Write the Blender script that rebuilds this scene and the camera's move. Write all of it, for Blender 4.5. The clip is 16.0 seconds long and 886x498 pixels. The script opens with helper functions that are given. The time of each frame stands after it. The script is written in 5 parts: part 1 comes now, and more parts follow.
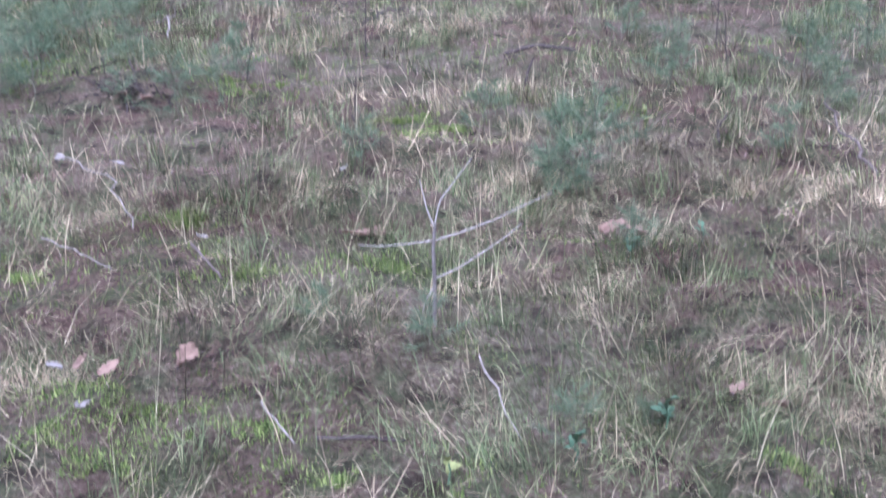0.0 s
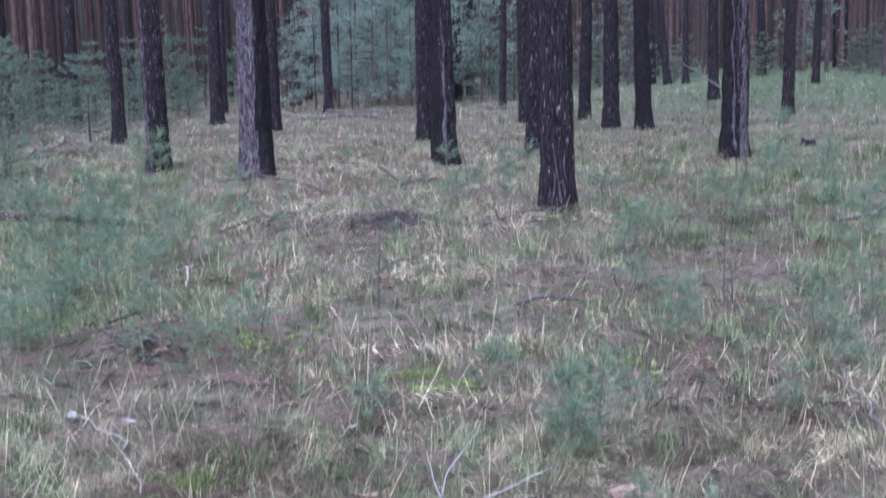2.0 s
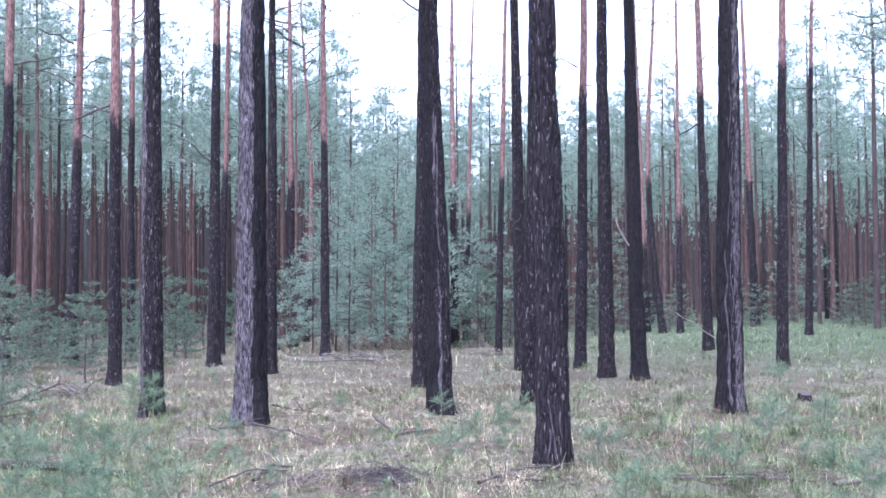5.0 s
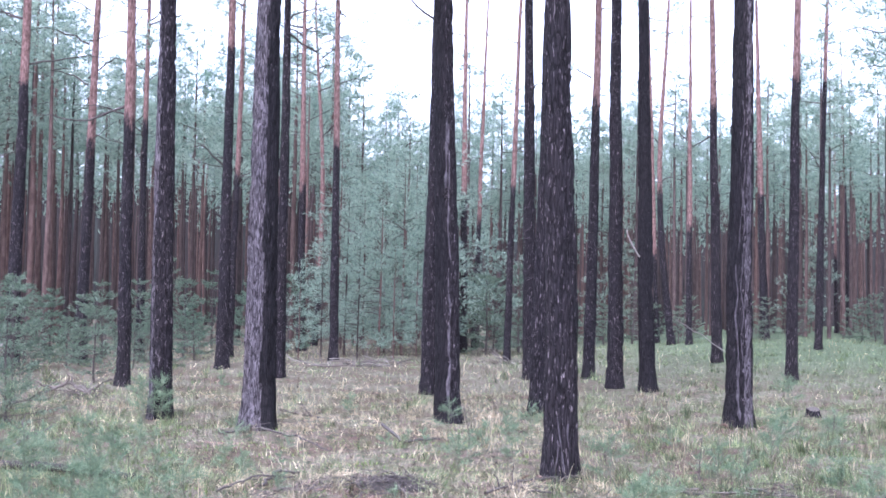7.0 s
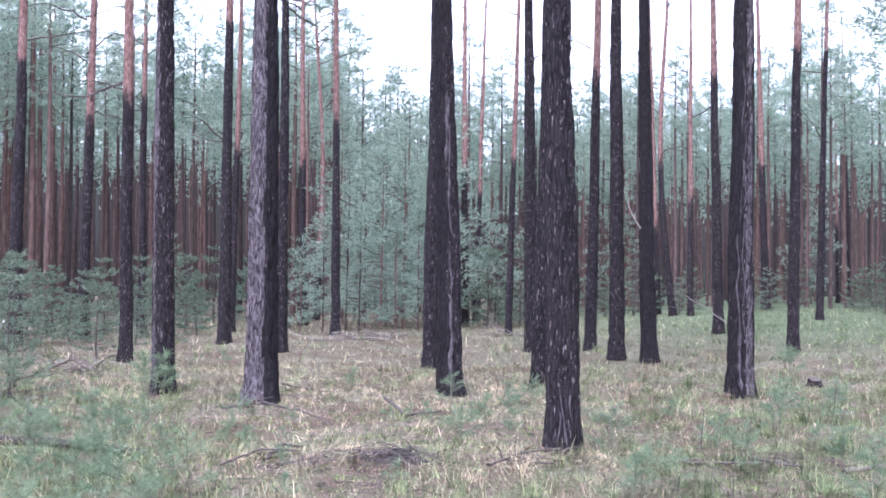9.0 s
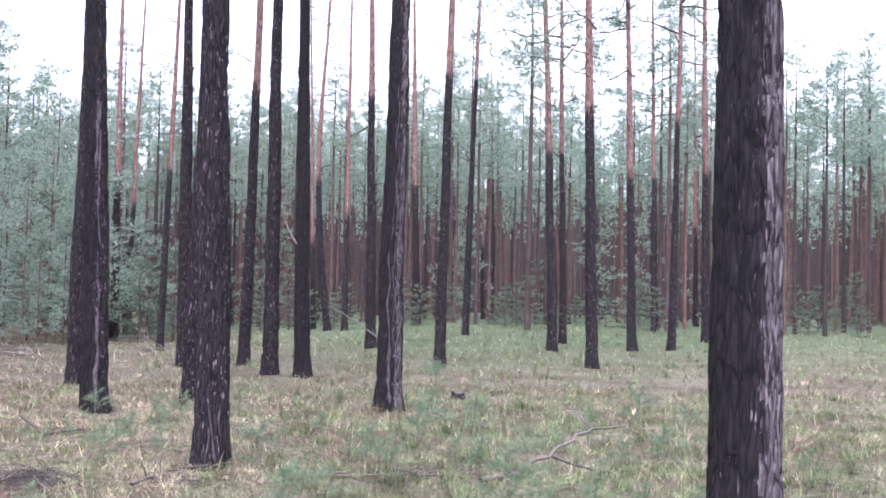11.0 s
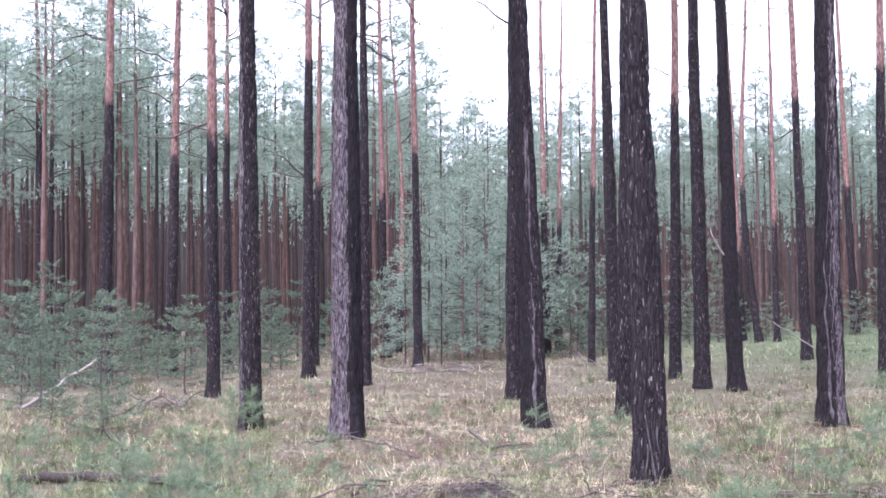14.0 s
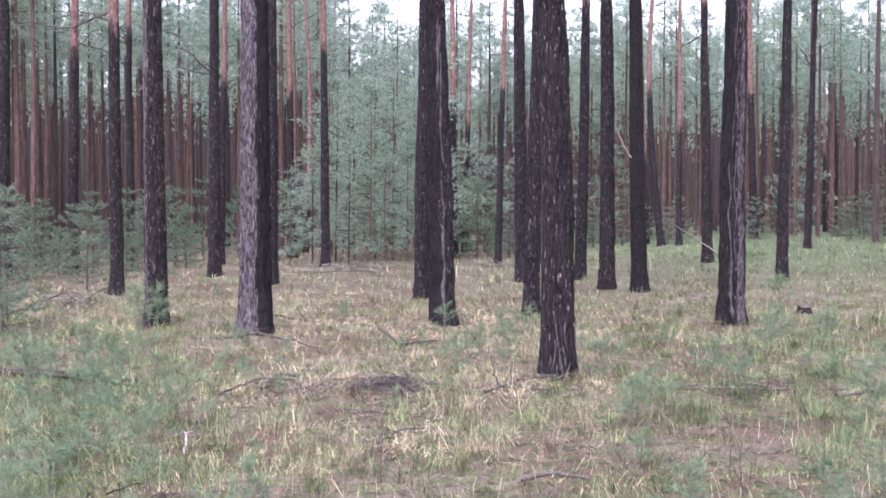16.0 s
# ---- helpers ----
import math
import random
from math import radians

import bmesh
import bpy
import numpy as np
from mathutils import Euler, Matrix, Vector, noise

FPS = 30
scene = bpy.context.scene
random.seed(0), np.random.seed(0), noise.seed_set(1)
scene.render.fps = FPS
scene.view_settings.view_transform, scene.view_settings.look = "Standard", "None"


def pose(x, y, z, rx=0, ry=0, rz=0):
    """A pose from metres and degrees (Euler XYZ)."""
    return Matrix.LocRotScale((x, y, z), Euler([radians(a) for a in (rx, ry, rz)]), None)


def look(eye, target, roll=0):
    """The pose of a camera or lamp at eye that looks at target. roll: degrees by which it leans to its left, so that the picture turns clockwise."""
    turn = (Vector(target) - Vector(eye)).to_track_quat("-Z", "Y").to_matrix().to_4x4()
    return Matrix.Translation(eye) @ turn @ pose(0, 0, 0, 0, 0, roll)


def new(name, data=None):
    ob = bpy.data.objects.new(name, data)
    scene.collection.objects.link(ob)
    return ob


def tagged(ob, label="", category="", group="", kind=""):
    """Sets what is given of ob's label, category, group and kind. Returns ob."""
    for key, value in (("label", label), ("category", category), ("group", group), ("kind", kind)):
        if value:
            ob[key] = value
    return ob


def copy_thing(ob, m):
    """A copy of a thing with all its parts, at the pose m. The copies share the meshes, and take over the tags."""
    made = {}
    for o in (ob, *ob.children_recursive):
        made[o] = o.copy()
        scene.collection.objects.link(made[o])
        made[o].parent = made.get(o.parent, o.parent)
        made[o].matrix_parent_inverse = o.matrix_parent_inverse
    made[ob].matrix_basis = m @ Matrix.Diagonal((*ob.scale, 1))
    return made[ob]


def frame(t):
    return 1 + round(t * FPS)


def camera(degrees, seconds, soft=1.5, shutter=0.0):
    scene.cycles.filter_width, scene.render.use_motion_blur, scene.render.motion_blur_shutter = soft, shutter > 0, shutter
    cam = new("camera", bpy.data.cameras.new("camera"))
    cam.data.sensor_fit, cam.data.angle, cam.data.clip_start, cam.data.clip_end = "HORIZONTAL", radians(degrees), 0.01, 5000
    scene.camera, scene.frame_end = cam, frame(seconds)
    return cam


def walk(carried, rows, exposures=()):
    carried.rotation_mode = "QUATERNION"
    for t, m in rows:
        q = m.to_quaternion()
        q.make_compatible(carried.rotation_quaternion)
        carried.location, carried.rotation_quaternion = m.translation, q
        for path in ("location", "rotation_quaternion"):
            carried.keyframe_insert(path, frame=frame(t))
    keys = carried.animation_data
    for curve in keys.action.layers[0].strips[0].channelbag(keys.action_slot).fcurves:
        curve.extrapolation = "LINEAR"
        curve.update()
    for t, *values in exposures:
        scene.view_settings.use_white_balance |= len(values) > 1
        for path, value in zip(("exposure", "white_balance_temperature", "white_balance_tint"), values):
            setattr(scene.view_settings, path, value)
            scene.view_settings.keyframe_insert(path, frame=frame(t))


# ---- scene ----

# ------------------------------------------------------------------ camera
cam = camera(41.0, 16.0, soft=1.7, shutter=0.6)
walk(cam, [
    (0, pose(-0.015, 0.012, 1.333, 69.95, 1.00, -1.00)),
    (0.5, pose(-0.003, 0.002, 1.352, 73.35, 1.23, -0.42)),
    (1, pose(0.001, 0.007, 1.374, 75.76, 1.32, 0.01)),
    (1.5, pose(0.003, 0.001, 1.405, 78.26, 1.51, -0.19)),
    (2, pose(0.011, -0.001, 1.447, 81.09, 1.25, -0.27)),
    (2.5, pose(0.011, -0.005, 1.475, 84.22, 1.04, -0.30)),
    (3, pose(0.012, -0.001, 1.493, 86.24, 0.90, -0.02)),
    (3.5, pose(0.009, 0.014, 1.533, 88.64, 0.13, -0.21)),
    (4, pose(0.009, 0.020, 1.564, 90.66, 0.13, -0.40)),
    (4.2, pose(0.016, 0.015, 1.555, 91.41, 0.29, -0.38)),
    (6.5, pose(0.006, 0.003, 1.606, 93.21, -0.69, -0.18)),
    (7, pose(0.000, -0.000, 1.600, 93.00, -1.00, -0.00)),
    (7.5, pose(0.009, 0.012, 1.599, 92.33, -0.80, 0.05)),
    (8, pose(0.004, -0.001, 1.603, 92.21, -0.79, 0.21)),
    (8.5, pose(-0.002, 0.007, 1.602, 92.08, -0.65, 0.28)),
    (9, pose(0.000, 0.011, 1.595, 91.72, -0.51, 0.07)),
    (9.5, pose(0.031, 0.030, 1.587, 92.14, -0.50, -3.75)),
    (10, pose(0.062, -0.009, 1.593, 92.61, -1.16, -9.56)),
    (10.2, pose(0.055, -0.010, 1.588, 92.69, -1.25, -11.66)),
    (11.2, pose(0.040, 0.000, 1.605, 92.65, -1.20, -16.6)),
    (12.3, pose(0.015, 0.016, 1.627, 92.50, -0.72, -6.96)),
    (12.5, pose(0.009, 0.046, 1.623, 92.50, -0.53, -5.19)),
    (13, pose(-0.018, 0.023, 1.638, 93.19, 0.66, 0.23)),
    (13.5, pose(-0.025, -0.035, 1.639, 93.28, 0.50, 3.49)),
    (14, pose(-0.022, -0.050, 1.635, 93.15, 0.55, 3.97)),
    (14.5, pose(-0.037, -0.036, 1.617, 91.78, 0.33, 3.88)),
    (15, pose(-0.048, 0.008, 1.605, 90.13, 0.20, 2.19)),
    (15.5, pose(-0.063, 0.028, 1.589, 89.19, 0.12, 0.38)),
    (16, pose(-0.073, 0.020, 1.566, 88.44, -0.08, -0.55)),
], exposures=[(0, 1.74, 5020, 29), (1.5, 1.68, 4880, 26), (2.5, 1.7, 4920, 24), (3.5, 2.0, 4920, 22), (4.2, 2.2, 4930, 23), (6.5, 2.33, 5120, 24),
              (9, 2.32, 5300, 25), (10.2, 2.22, 5580, 25), (12.5, 2.24, 5580, 26), (14, 2.36, 5560, 29), (14.5, 2.28, 5600, 29), (16, 2.22, 5720, 28)])

# ------------------------------------------------------------------ light: overcast sky
world = bpy.data.worlds.new("overcast_sky")
scene.world = world
world.use_nodes = True
wn, wl = world.node_tree.nodes, world.node_tree.links
sky = wn.new("ShaderNodeTexSky")
sky.sky_type, sky.sun_disc = "NISHITA", False
sky.sun_elevation, sky.sun_rotation = radians(60), radians(-158)
sky.air_density, sky.dust_density, sky.ozone_density = 1.2, 4.0, 1.0
hsv = wn.new("ShaderNodeHueSaturation")
hsv.inputs["Saturation"].default_value = 0.15
wl.new(sky.outputs[0], hsv.inputs["Color"])
bg = wn["Background"]
bg.inputs["Strength"].default_value = 0.15
wl.new(hsv.outputs[0], bg.inputs["Color"])
sun_data = bpy.data.lights.new("sun", "SUN")
sun_data.energy, sun_data.angle, sun_data.color = 1.0, radians(60), (1.0, 0.97, 0.93)
sun = new("sun", sun_data)
# broad soft sun set high behind the viewer to brighten faces turned this way
sun.matrix_world = look((-4.0, -10.0, 19.0), (0, 0, 0))

# ------------------------------------------------------------------ materials
def material(name, rough=0.9, spec=0.2):
    m = bpy.data.materials.new(name)
    m.use_nodes = True
    b = m.node_tree.nodes["Principled BSDF"]
    b.inputs["Roughness"].default_value = rough
    b.inputs["Specular IOR Level"].default_value = spec
    return m, m.node_tree.nodes, m.node_tree.links, b


def ramp(nodes, links, source, stops):
    r = nodes.new("ShaderNodeValToRGB")
    while len(r.color_ramp.elements) < len(stops):
        r.color_ramp.elements.new(0.5)
    for e, (p, c) in zip(r.color_ramp.elements, stops):
        e.position, e.color = p, (*c, 1)
    links.new(source, r.inputs[0])
    return r.outputs[0]


def noise_tex(nodes, links, vector, scale, detail=5, rough=0.6):
    n = nodes.new("ShaderNodeTexNoise")
    n.inputs["Scale"].default_value, n.inputs["Detail"].default_value, n.inputs["Roughness"].default_value = scale, detail, rough
    links.new(vector, n.inputs["Vector"])
    return n.outputs["Fac"]


def mixed(nodes, links, fac, a, b, blend="MIX"):
    n = nodes.new("ShaderNodeMix")
    n.data_type, n.blend_type = "RGBA", blend
    if isinstance(fac, float):
        n.inputs[0].default_value = fac
    else:
        links.new(fac, n.inputs[0])
    for k, v in ((6, a), (7, b)):
        if isinstance(v, tuple):
            n.inputs[k].default_value = (*v, 1)
        else:
            links.new(v, n.inputs[k])
    return n.outputs[2]


def stretched(nodes, links, sx, sy, sz, randomise=True):
    tc = nodes.new("ShaderNodeTexCoord")
    mp = nodes.new("ShaderNodeMapping")
    mp.inputs["Scale"].default_value = (sx, sy, sz)
    links.new(tc.outputs["Object"], mp.inputs["Vector"])
    if randomise:
        oi = nodes.new("ShaderNodeObjectInfo")
        mul = nodes.new("ShaderNodeMath")
        mul.operation = "MULTIPLY"
        mul.inputs[1].default_value = 37.0
        links.new(oi.outputs["Random"], mul.inputs[0])
        comb = nodes.new("ShaderNodeCombineXYZ")
        for k in range(3):
            links.new(mul.outputs[0], comb.inputs[k])
        links.new(comb.outputs[0], mp.inputs["Location"])
    return mp.outputs[0]


def bark_material(name, deep, mid, plate, plate_amount):
    """Ridged pine bark: deep furrows, brown flanks, lighter weathered plates."""
    m, n, l, b = material(name, 0.92, 0.15)
    v = stretched(n, l, 1, 1, 0.15)
    vor = n.new("ShaderNodeTexVoronoi")
    vor.feature = "DISTANCE_TO_EDGE"
    vor.inputs["Scale"].default_value = 30
    wob = noise_tex(n, l, v, 9, 4)
    add = n.new("ShaderNodeMixRGB")
    add.blend_type = "ADD"
    add.inputs[0].default_value = 0.08
    l.new(v, add.inputs[1])
    l.new(wob, add.inputs[2])
    l.new(add.outputs[0], vor.inputs["Vector"])
    fine = noise_tex(n, l, v, 60, 6, 0.7)
    broad = noise_tex(n, l, v, 3.2, 3)
    base = ramp(n, l, vor.outputs["Distance"], [(0.03, deep), (0.16, mid), (0.5, mid)])
    pl = ramp(n, l, noise_tex(n, l, v, 62, 4, 0.6), [(0.60 - plate_amount, (0, 0, 0)), (0.66 - plate_amount, (1, 1, 1))])
    col = mixed(n, l, pl, base, plate)
    col = mixed(n, l, 0.55, col, ramp(n, l, fine, [(0.25, (0.35, 0.35, 0.35)), (0.8, (1.2, 1.2, 1.2))]), "MULTIPLY")
    col = mixed(n, l, 0.6, col, ramp(n, l, broad, [(0.3, (0.65, 0.66, 0.72)), (0.7, (1.15, 1.1, 1.05))]), "MULTIPLY")
    flake = noise_tex(n, l, stretched(n, l, 1, 1, 0.3), 26, 6, 0.65)
    thin = ramp(n, l, flake, [(0.34, (0.060, 0.036, 0.032)), (0.5, (0.155, 0.088, 0.075)), (0.66, (0.27, 0.175, 0.155))])
    up = n.new("ShaderNodeAttribute")
    up.attribute_name = "upper"
    edge = n.new("ShaderNodeMath")
    edge.operation = "MULTIPLY_ADD"
    l.new(noise_tex(n, l, stretched(n, l, 1, 1, 0.35), 7, 5, 0.7), edge.inputs[0])
    edge.inputs[1].default_value = 0.8
    l.new(up.outputs["Fac"], edge.inputs[2])
    col = mixed(n, l, ramp(n, l, edge.outputs[0], [(0.82, (0, 0, 0)), (0.96, (1, 1, 1))]), col, thin)
    l.new(col, b.inputs["Base Color"])
    bump = n.new("ShaderNodeBump")
    bump.inputs["Strength"].default_value, bump.inputs["Distance"].default_value = 0.9, 0.02
    h = n.new("ShaderNodeMath")
    h.operation = "MULTIPLY_ADD"
    l.new(vor.outputs["Distance"], h.inputs[0])
    h.inputs[1].default_value = 2.0
    l.new(fine, h.inputs[2])
    l.new(h.outputs[0], bump.inputs["Height"])
    l.new(bump.outputs[0], b.inputs["Normal"])
    return m


def flat_variation(name, stops, scale=30, rough=0.85, stretch=(1, 1, 1), bump_d=0.004):
    m, n, l, b = material(name, rough, 0.2)
    v = stretched(n, l, *stretch)
    f = noise_tex(n, l, v, scale, 6, 0.65)
    l.new(ramp(n, l, f, stops), b.inputs["Base Color"])
    bp = n.new("ShaderNodeBump")
    bp.inputs["Strength"].default_value, bp.inputs["Distance"].default_value = 0.6, bump_d
    l.new(f, bp.inputs["Height"])
    l.new(bp.outputs[0], b.inputs["Normal"])
    return m


def leafy(name, stops, translucency=0.3, rough=0.65, patch=None):
    """Blades and needles: a colour of its own for each, and patches of a metre or so; light passes partly through."""
    m, n, l, b = material(name, rough, 0.25)
    geo = n.new("ShaderNodeNewGeometry")
    col = ramp(n, l, geo.outputs["Random Per Island"], stops)
    oi = n.new("ShaderNodeObjectInfo")
    tone = ramp(n, l, oi.outputs["Random"], [(0.0, (0.82, 0.86, 0.84)), (1.0, (1.12, 1.06, 1.05))])
    col = mixed(n, l, 1.0, col, tone, "MULTIPLY")
    if patch:
        tc = n.new("ShaderNodeTexCoord")
        f = noise_tex(n, l, tc.outputs["Object"], patch, 3)
        col = mixed(n, l, 0.8, col, ramp(n, l, f, [(0.38, (0.50, 0.53, 0.46)), (0.62, (1.28, 1.24, 1.24))]), "MULTIPLY")
        f = noise_tex(n, l, tc.outputs["Object"], patch * 8, 4)
        col = mixed(n, l, 0.85, col, ramp(n, l, f, [(0.40, (0.30, 0.29, 0.26)), (0.57, (1.36, 1.34, 1.32))]), "MULTIPLY")
    l.new(col, b.inputs["Base Color"])
    tr = n.new("ShaderNodeBsdfTranslucent")
    l.new(col, tr.inputs["Color"])
    mx = n.new("ShaderNodeMixShader")
    mx.inputs[0].default_value = translucency
    l.new(b.outputs[0], mx.inputs[1])
    l.new(tr.outputs[0], mx.inputs[2])
    l.new(mx.outputs[0], n["Material Output"].inputs["Surface"])
    return m


def stand_bark():
    """Flaky bark of the slim stems: grey-brown to reddish, a tone of its own for each."""
    m, n, l, b = material("bark_stand", 0.9, 0.15)
    f = noise_tex(n, l, stretched(n, l, 1, 1, 0.3), 8, 6, 0.65)
    col = ramp(n, l, f, [(0.3, (0.045, 0.030, 0.026)), (0.55, (0.095, 0.066, 0.059)), (0.8, (0.17, 0.126, 0.113))])
    geo, oi = n.new("ShaderNodeNewGeometry"), n.new("ShaderNodeObjectInfo")
    add = n.new("ShaderNodeMath")
    add.operation = "ADD"
    l.new(geo.outputs["Random Per Island"], add.inputs[0])
    l.new(oi.outputs["Random"], add.inputs[1])
    frac = n.new("ShaderNodeMath")
    frac.operation = "FRACT"
    l.new(add.outputs[0], frac.inputs[0])
    tone = ramp(n, l, frac.outputs[0], [(0.0, (0.38, 0.42, 0.45)), (0.45, (0.8, 0.8, 0.8)), (0.8, (1.05, 0.97, 0.93)), (1.0, (1.25, 1.1, 1.04))])
    l.new(mixed(n, l, 1.0, col, tone, "MULTIPLY"), b.inputs["Base Color"])
    bp = n.new("ShaderNodeBump")
    bp.inputs["Strength"].default_value, bp.inputs["Distance"].default_value = 0.6, 0.01
    l.new(f, bp.inputs["Height"])
    l.new(bp.outputs[0], b.inputs["Normal"])
    return m


BARK = bark_material("bark_dark", (0.009, 0.007, 0.008), (0.029, 0.023, 0.026), (0.24, 0.20, 0.205), -0.005)
BARK_WET = bark_material("bark_wet", (0.008, 0.007, 0.008), (0.022, 0.018, 0.020), (0.13, 0.108, 0.112), -0.05)
BARK_PALE = bark_material("bark_pale", (0.020, 0.016, 0.018), (0.092, 0.077, 0.083), (0.19, 0.162, 0.172), 0.07)
BARK_STAND = stand_bark()
TWIG = flat_variation("twig_bark", [(0.3, (0.03, 0.024, 0.022)), (0.7, (0.095, 0.078, 0.07))], 40)
DEAD = flat_variation("dead_branch", [(0.3, (0.05, 0.04, 0.035)), (0.7, (0.17, 0.14, 0.12))], 40, 0.9, (1, 1, 1))
PALE_WOOD = flat_variation("pale_weathered_wood", [(0.3, (0.13, 0.11, 0.098)), (0.7, (0.32, 0.285, 0.255))], 40)
NEEDLE = leafy("needles_tall", [(0.0, (0.10, 0.145, 0.118)), (0.5, (0.222, 0.290, 0.216)), (1.0, (0.375, 0.445, 0.35))], 0.5)
NEEDLE_YOUNG = leafy("needles_young", [(0.0, (0.035, 0.055, 0.036)), (0.5, (0.108, 0.150, 0.103)), (1.0, (0.25, 0.305, 0.215))], 0.45)
NEEDLE_SEED = leafy("needles_seedling", [(0.0, (0.062, 0.10, 0.066)), (0.6, (0.142, 0.196, 0.114)), (1.0, (0.26, 0.315, 0.19))], 0.35)
STRAW = leafy("straw_blades", [(0.0, (0.04, 0.03, 0.022)), (0.3, (0.19, 0.152, 0.108)), (0.65, (0.42, 0.345, 0.228)), (0.9, (0.53, 0.455, 0.315)), (1.0, (0.58, 0.51, 0.37))], 0.2, 0.75, 0.8)
GREEN = leafy("green_blades", [(0.0, (0.046, 0.068, 0.034)), (0.45, (0.128, 0.172, 0.08)), (0.85, (0.245, 0.28, 0.142)), (1.0, (0.44, 0.44, 0.25))], 0.35, 0.65, 0.7)
MOSS = leafy("moss_sprigs", [(0.0, (0.05, 0.085, 0.022)), (0.55, (0.15, 0.21, 0.058)), (1.0, (0.30, 0.36, 0.12))], 0.25, 0.8)
LITTER = leafy("litter_bits", [(0.0, (0.04, 0.023, 0.018)), (0.45, (0.19, 0.098, 0.080)), (0.8, (0.37, 0.22, 0.185)), (1.0, (0.55, 0.42, 0.37))], 0.1, 0.85)
OAK_LEAF = flat_variation("brown_leaf", [(0.3, (0.12, 0.077, 0.058)), (0.7, (0.25, 0.17, 0.128))], 30, 0.7)
SEED_STEM = flat_variation("seedling_stem", [(0.3, (0.085, 0.082, 0.058)), (0.7, (0.17, 0.16, 0.115))], 40)
PALE_TWIG = flat_variation("bleached_twig", [(0.3, (0.20, 0.18, 0.165)), (0.7, (0.40, 0.375, 0.35))], 60)
PALE_LEAF = flat_variation("pale_leaf", [(0.3, (0.15, 0.135, 0.122)), (0.7, (0.27, 0.25, 0.232))], 30, 0.6)
YELLOW_LEAF = flat_variation("yellow_leaf", [(0.3, (0.17, 0.20, 0.07)), (0.7, (0.28, 0.29, 0.12))], 30, 0.6)
GREEN_LEAF = flat_variation("green_leaf", [(0.3, (0.05, 0.095, 0.055)), (0.7, (0.09, 0.155, 0.09))], 30, 0.5)
SAPLING = flat_variation("sapling_bark", [(0.3, (0.085, 0.075, 0.068)), (0.7, (0.21, 0.19, 0.175))], 40)
CUT_WOOD = flat_variation("stump_wood", [(0.3, (0.035, 0.028, 0.024)), (0.7, (0.10, 0.082, 0.07))], 40)
ROTTEN = flat_variation("rotten_wood", [(0.3, (0.012, 0.010, 0.009)), (0.7, (0.045, 0.036, 0.03))], 30)
RIDGE = flat_variation("bark_ridge", [(0.32, (0.024, 0.020, 0.022)), (0.5, (0.066, 0.055, 0.060)), (0.68, (0.135, 0.115, 0.122))], 26, 0.9, (1, 1, 0.4), 0.015)
# dark streaked colour that stands in for far stems and shade between them
WOOD_SHADE = flat_variation("painted_wood_shade", [(0.34, (0.012, 0.011, 0.010)), (0.46, (0.034, 0.026, 0.024)), (0.54, (0.021, 0.019, 0.018)), (0.66, (0.042, 0.044, 0.038))], 2.2, 1.0, (1, 1, 0.06), 0.0)


def ground_material():
    m, n, l, b = material("forest_floor", 0.95, 0.1)
    tc = n.new("ShaderNodeTexCoord")
    v = tc.outputs["Object"]
    fine = noise_tex(n, l, v, 55, 8, 0.75)
    mid = noise_tex(n, l, v, 6, 5, 0.6)
    broad = noise_tex(n, l, v, 0.55, 4, 0.6)
    litter = ramp(n, l, fine, [(0.3, (0.016, 0.010, 0.008)), (0.5, (0.088, 0.052, 0.042)), (0.72, (0.22, 0.15, 0.122))])
    straw = ramp(n, l, fine, [(0.3, (0.04, 0.032, 0.025)), (0.5, (0.15, 0.122, 0.092)), (0.72, (0.33, 0.28, 0.215))])
    moss = ramp(n, l, fine, [(0.3, (0.018, 0.026, 0.012)), (0.5, (0.06, 0.08, 0.036)), (0.72, (0.14, 0.16, 0.088))])
    hand = noise_tex(n, l, v, 9, 4, 0.6)
    f1 = ramp(n, l, broad, [(0.40, (0, 0, 0)), (0.58, (1, 1, 1))])
    f2 = ramp(n, l, mid, [(0.44, (0, 0, 0)), (0.60, (1, 1, 1))])
    col = mixed(n, l, f1, litter, straw)
    col = mixed(n, l, mixed(n, l, 1.0, f2, (0.75, 0.75, 0.75), "MULTIPLY"), col, moss)
    col = mixed(n, l, ramp(n, l, hand, [(0.36, (0.8, 0.8, 0.8)), (0.47, (0, 0, 0))]), col, (0.028, 0.02, 0.017))
    sep = n.new("ShaderNodeSeparateXYZ")
    l.new(v, sep.inputs[0])
    share = None
    for axis, lo, hi in ((1, 22, 36), (0, 1, 10)):
        mr = n.new("ShaderNodeMapRange")
        mr.inputs["From Min"].default_value, mr.inputs["From Max"].default_value = lo, hi
        mr.inputs["To Max"].default_value = 0.85
        l.new(sep.outputs[axis], mr.inputs["Value"])
        if share is None:
            share = mr.outputs[0]
        else:
            mul = n.new("ShaderNodeMath")
            mul.operation = "MULTIPLY"
            l.new(share, mul.inputs[0])
            l.new(mr.outputs[0], mul.inputs[1])
            share = mul.outputs[0]
    meadow = ramp(n, l, fine, [(0.3, (0.024, 0.037, 0.019)), (0.5, (0.062, 0.092, 0.046)), (0.72, (0.125, 0.162, 0.088))])
    col = mixed(n, l, share, col, meadow)
    l.new(col, b.inputs["Base Color"])
    bp = n.new("ShaderNodeBump")
    bp.inputs["Strength"].default_value, bp.inputs["Distance"].default_value = 1.0, 0.03
    l.new(fine, bp.inputs["Height"])
    l.new(bp.outputs[0], b.inputs["Normal"])
    return m


FLOOR = ground_material()

# ------------------------------------------------------------------ numbers and mesh helpers
rng = np.random.default_rng(7)


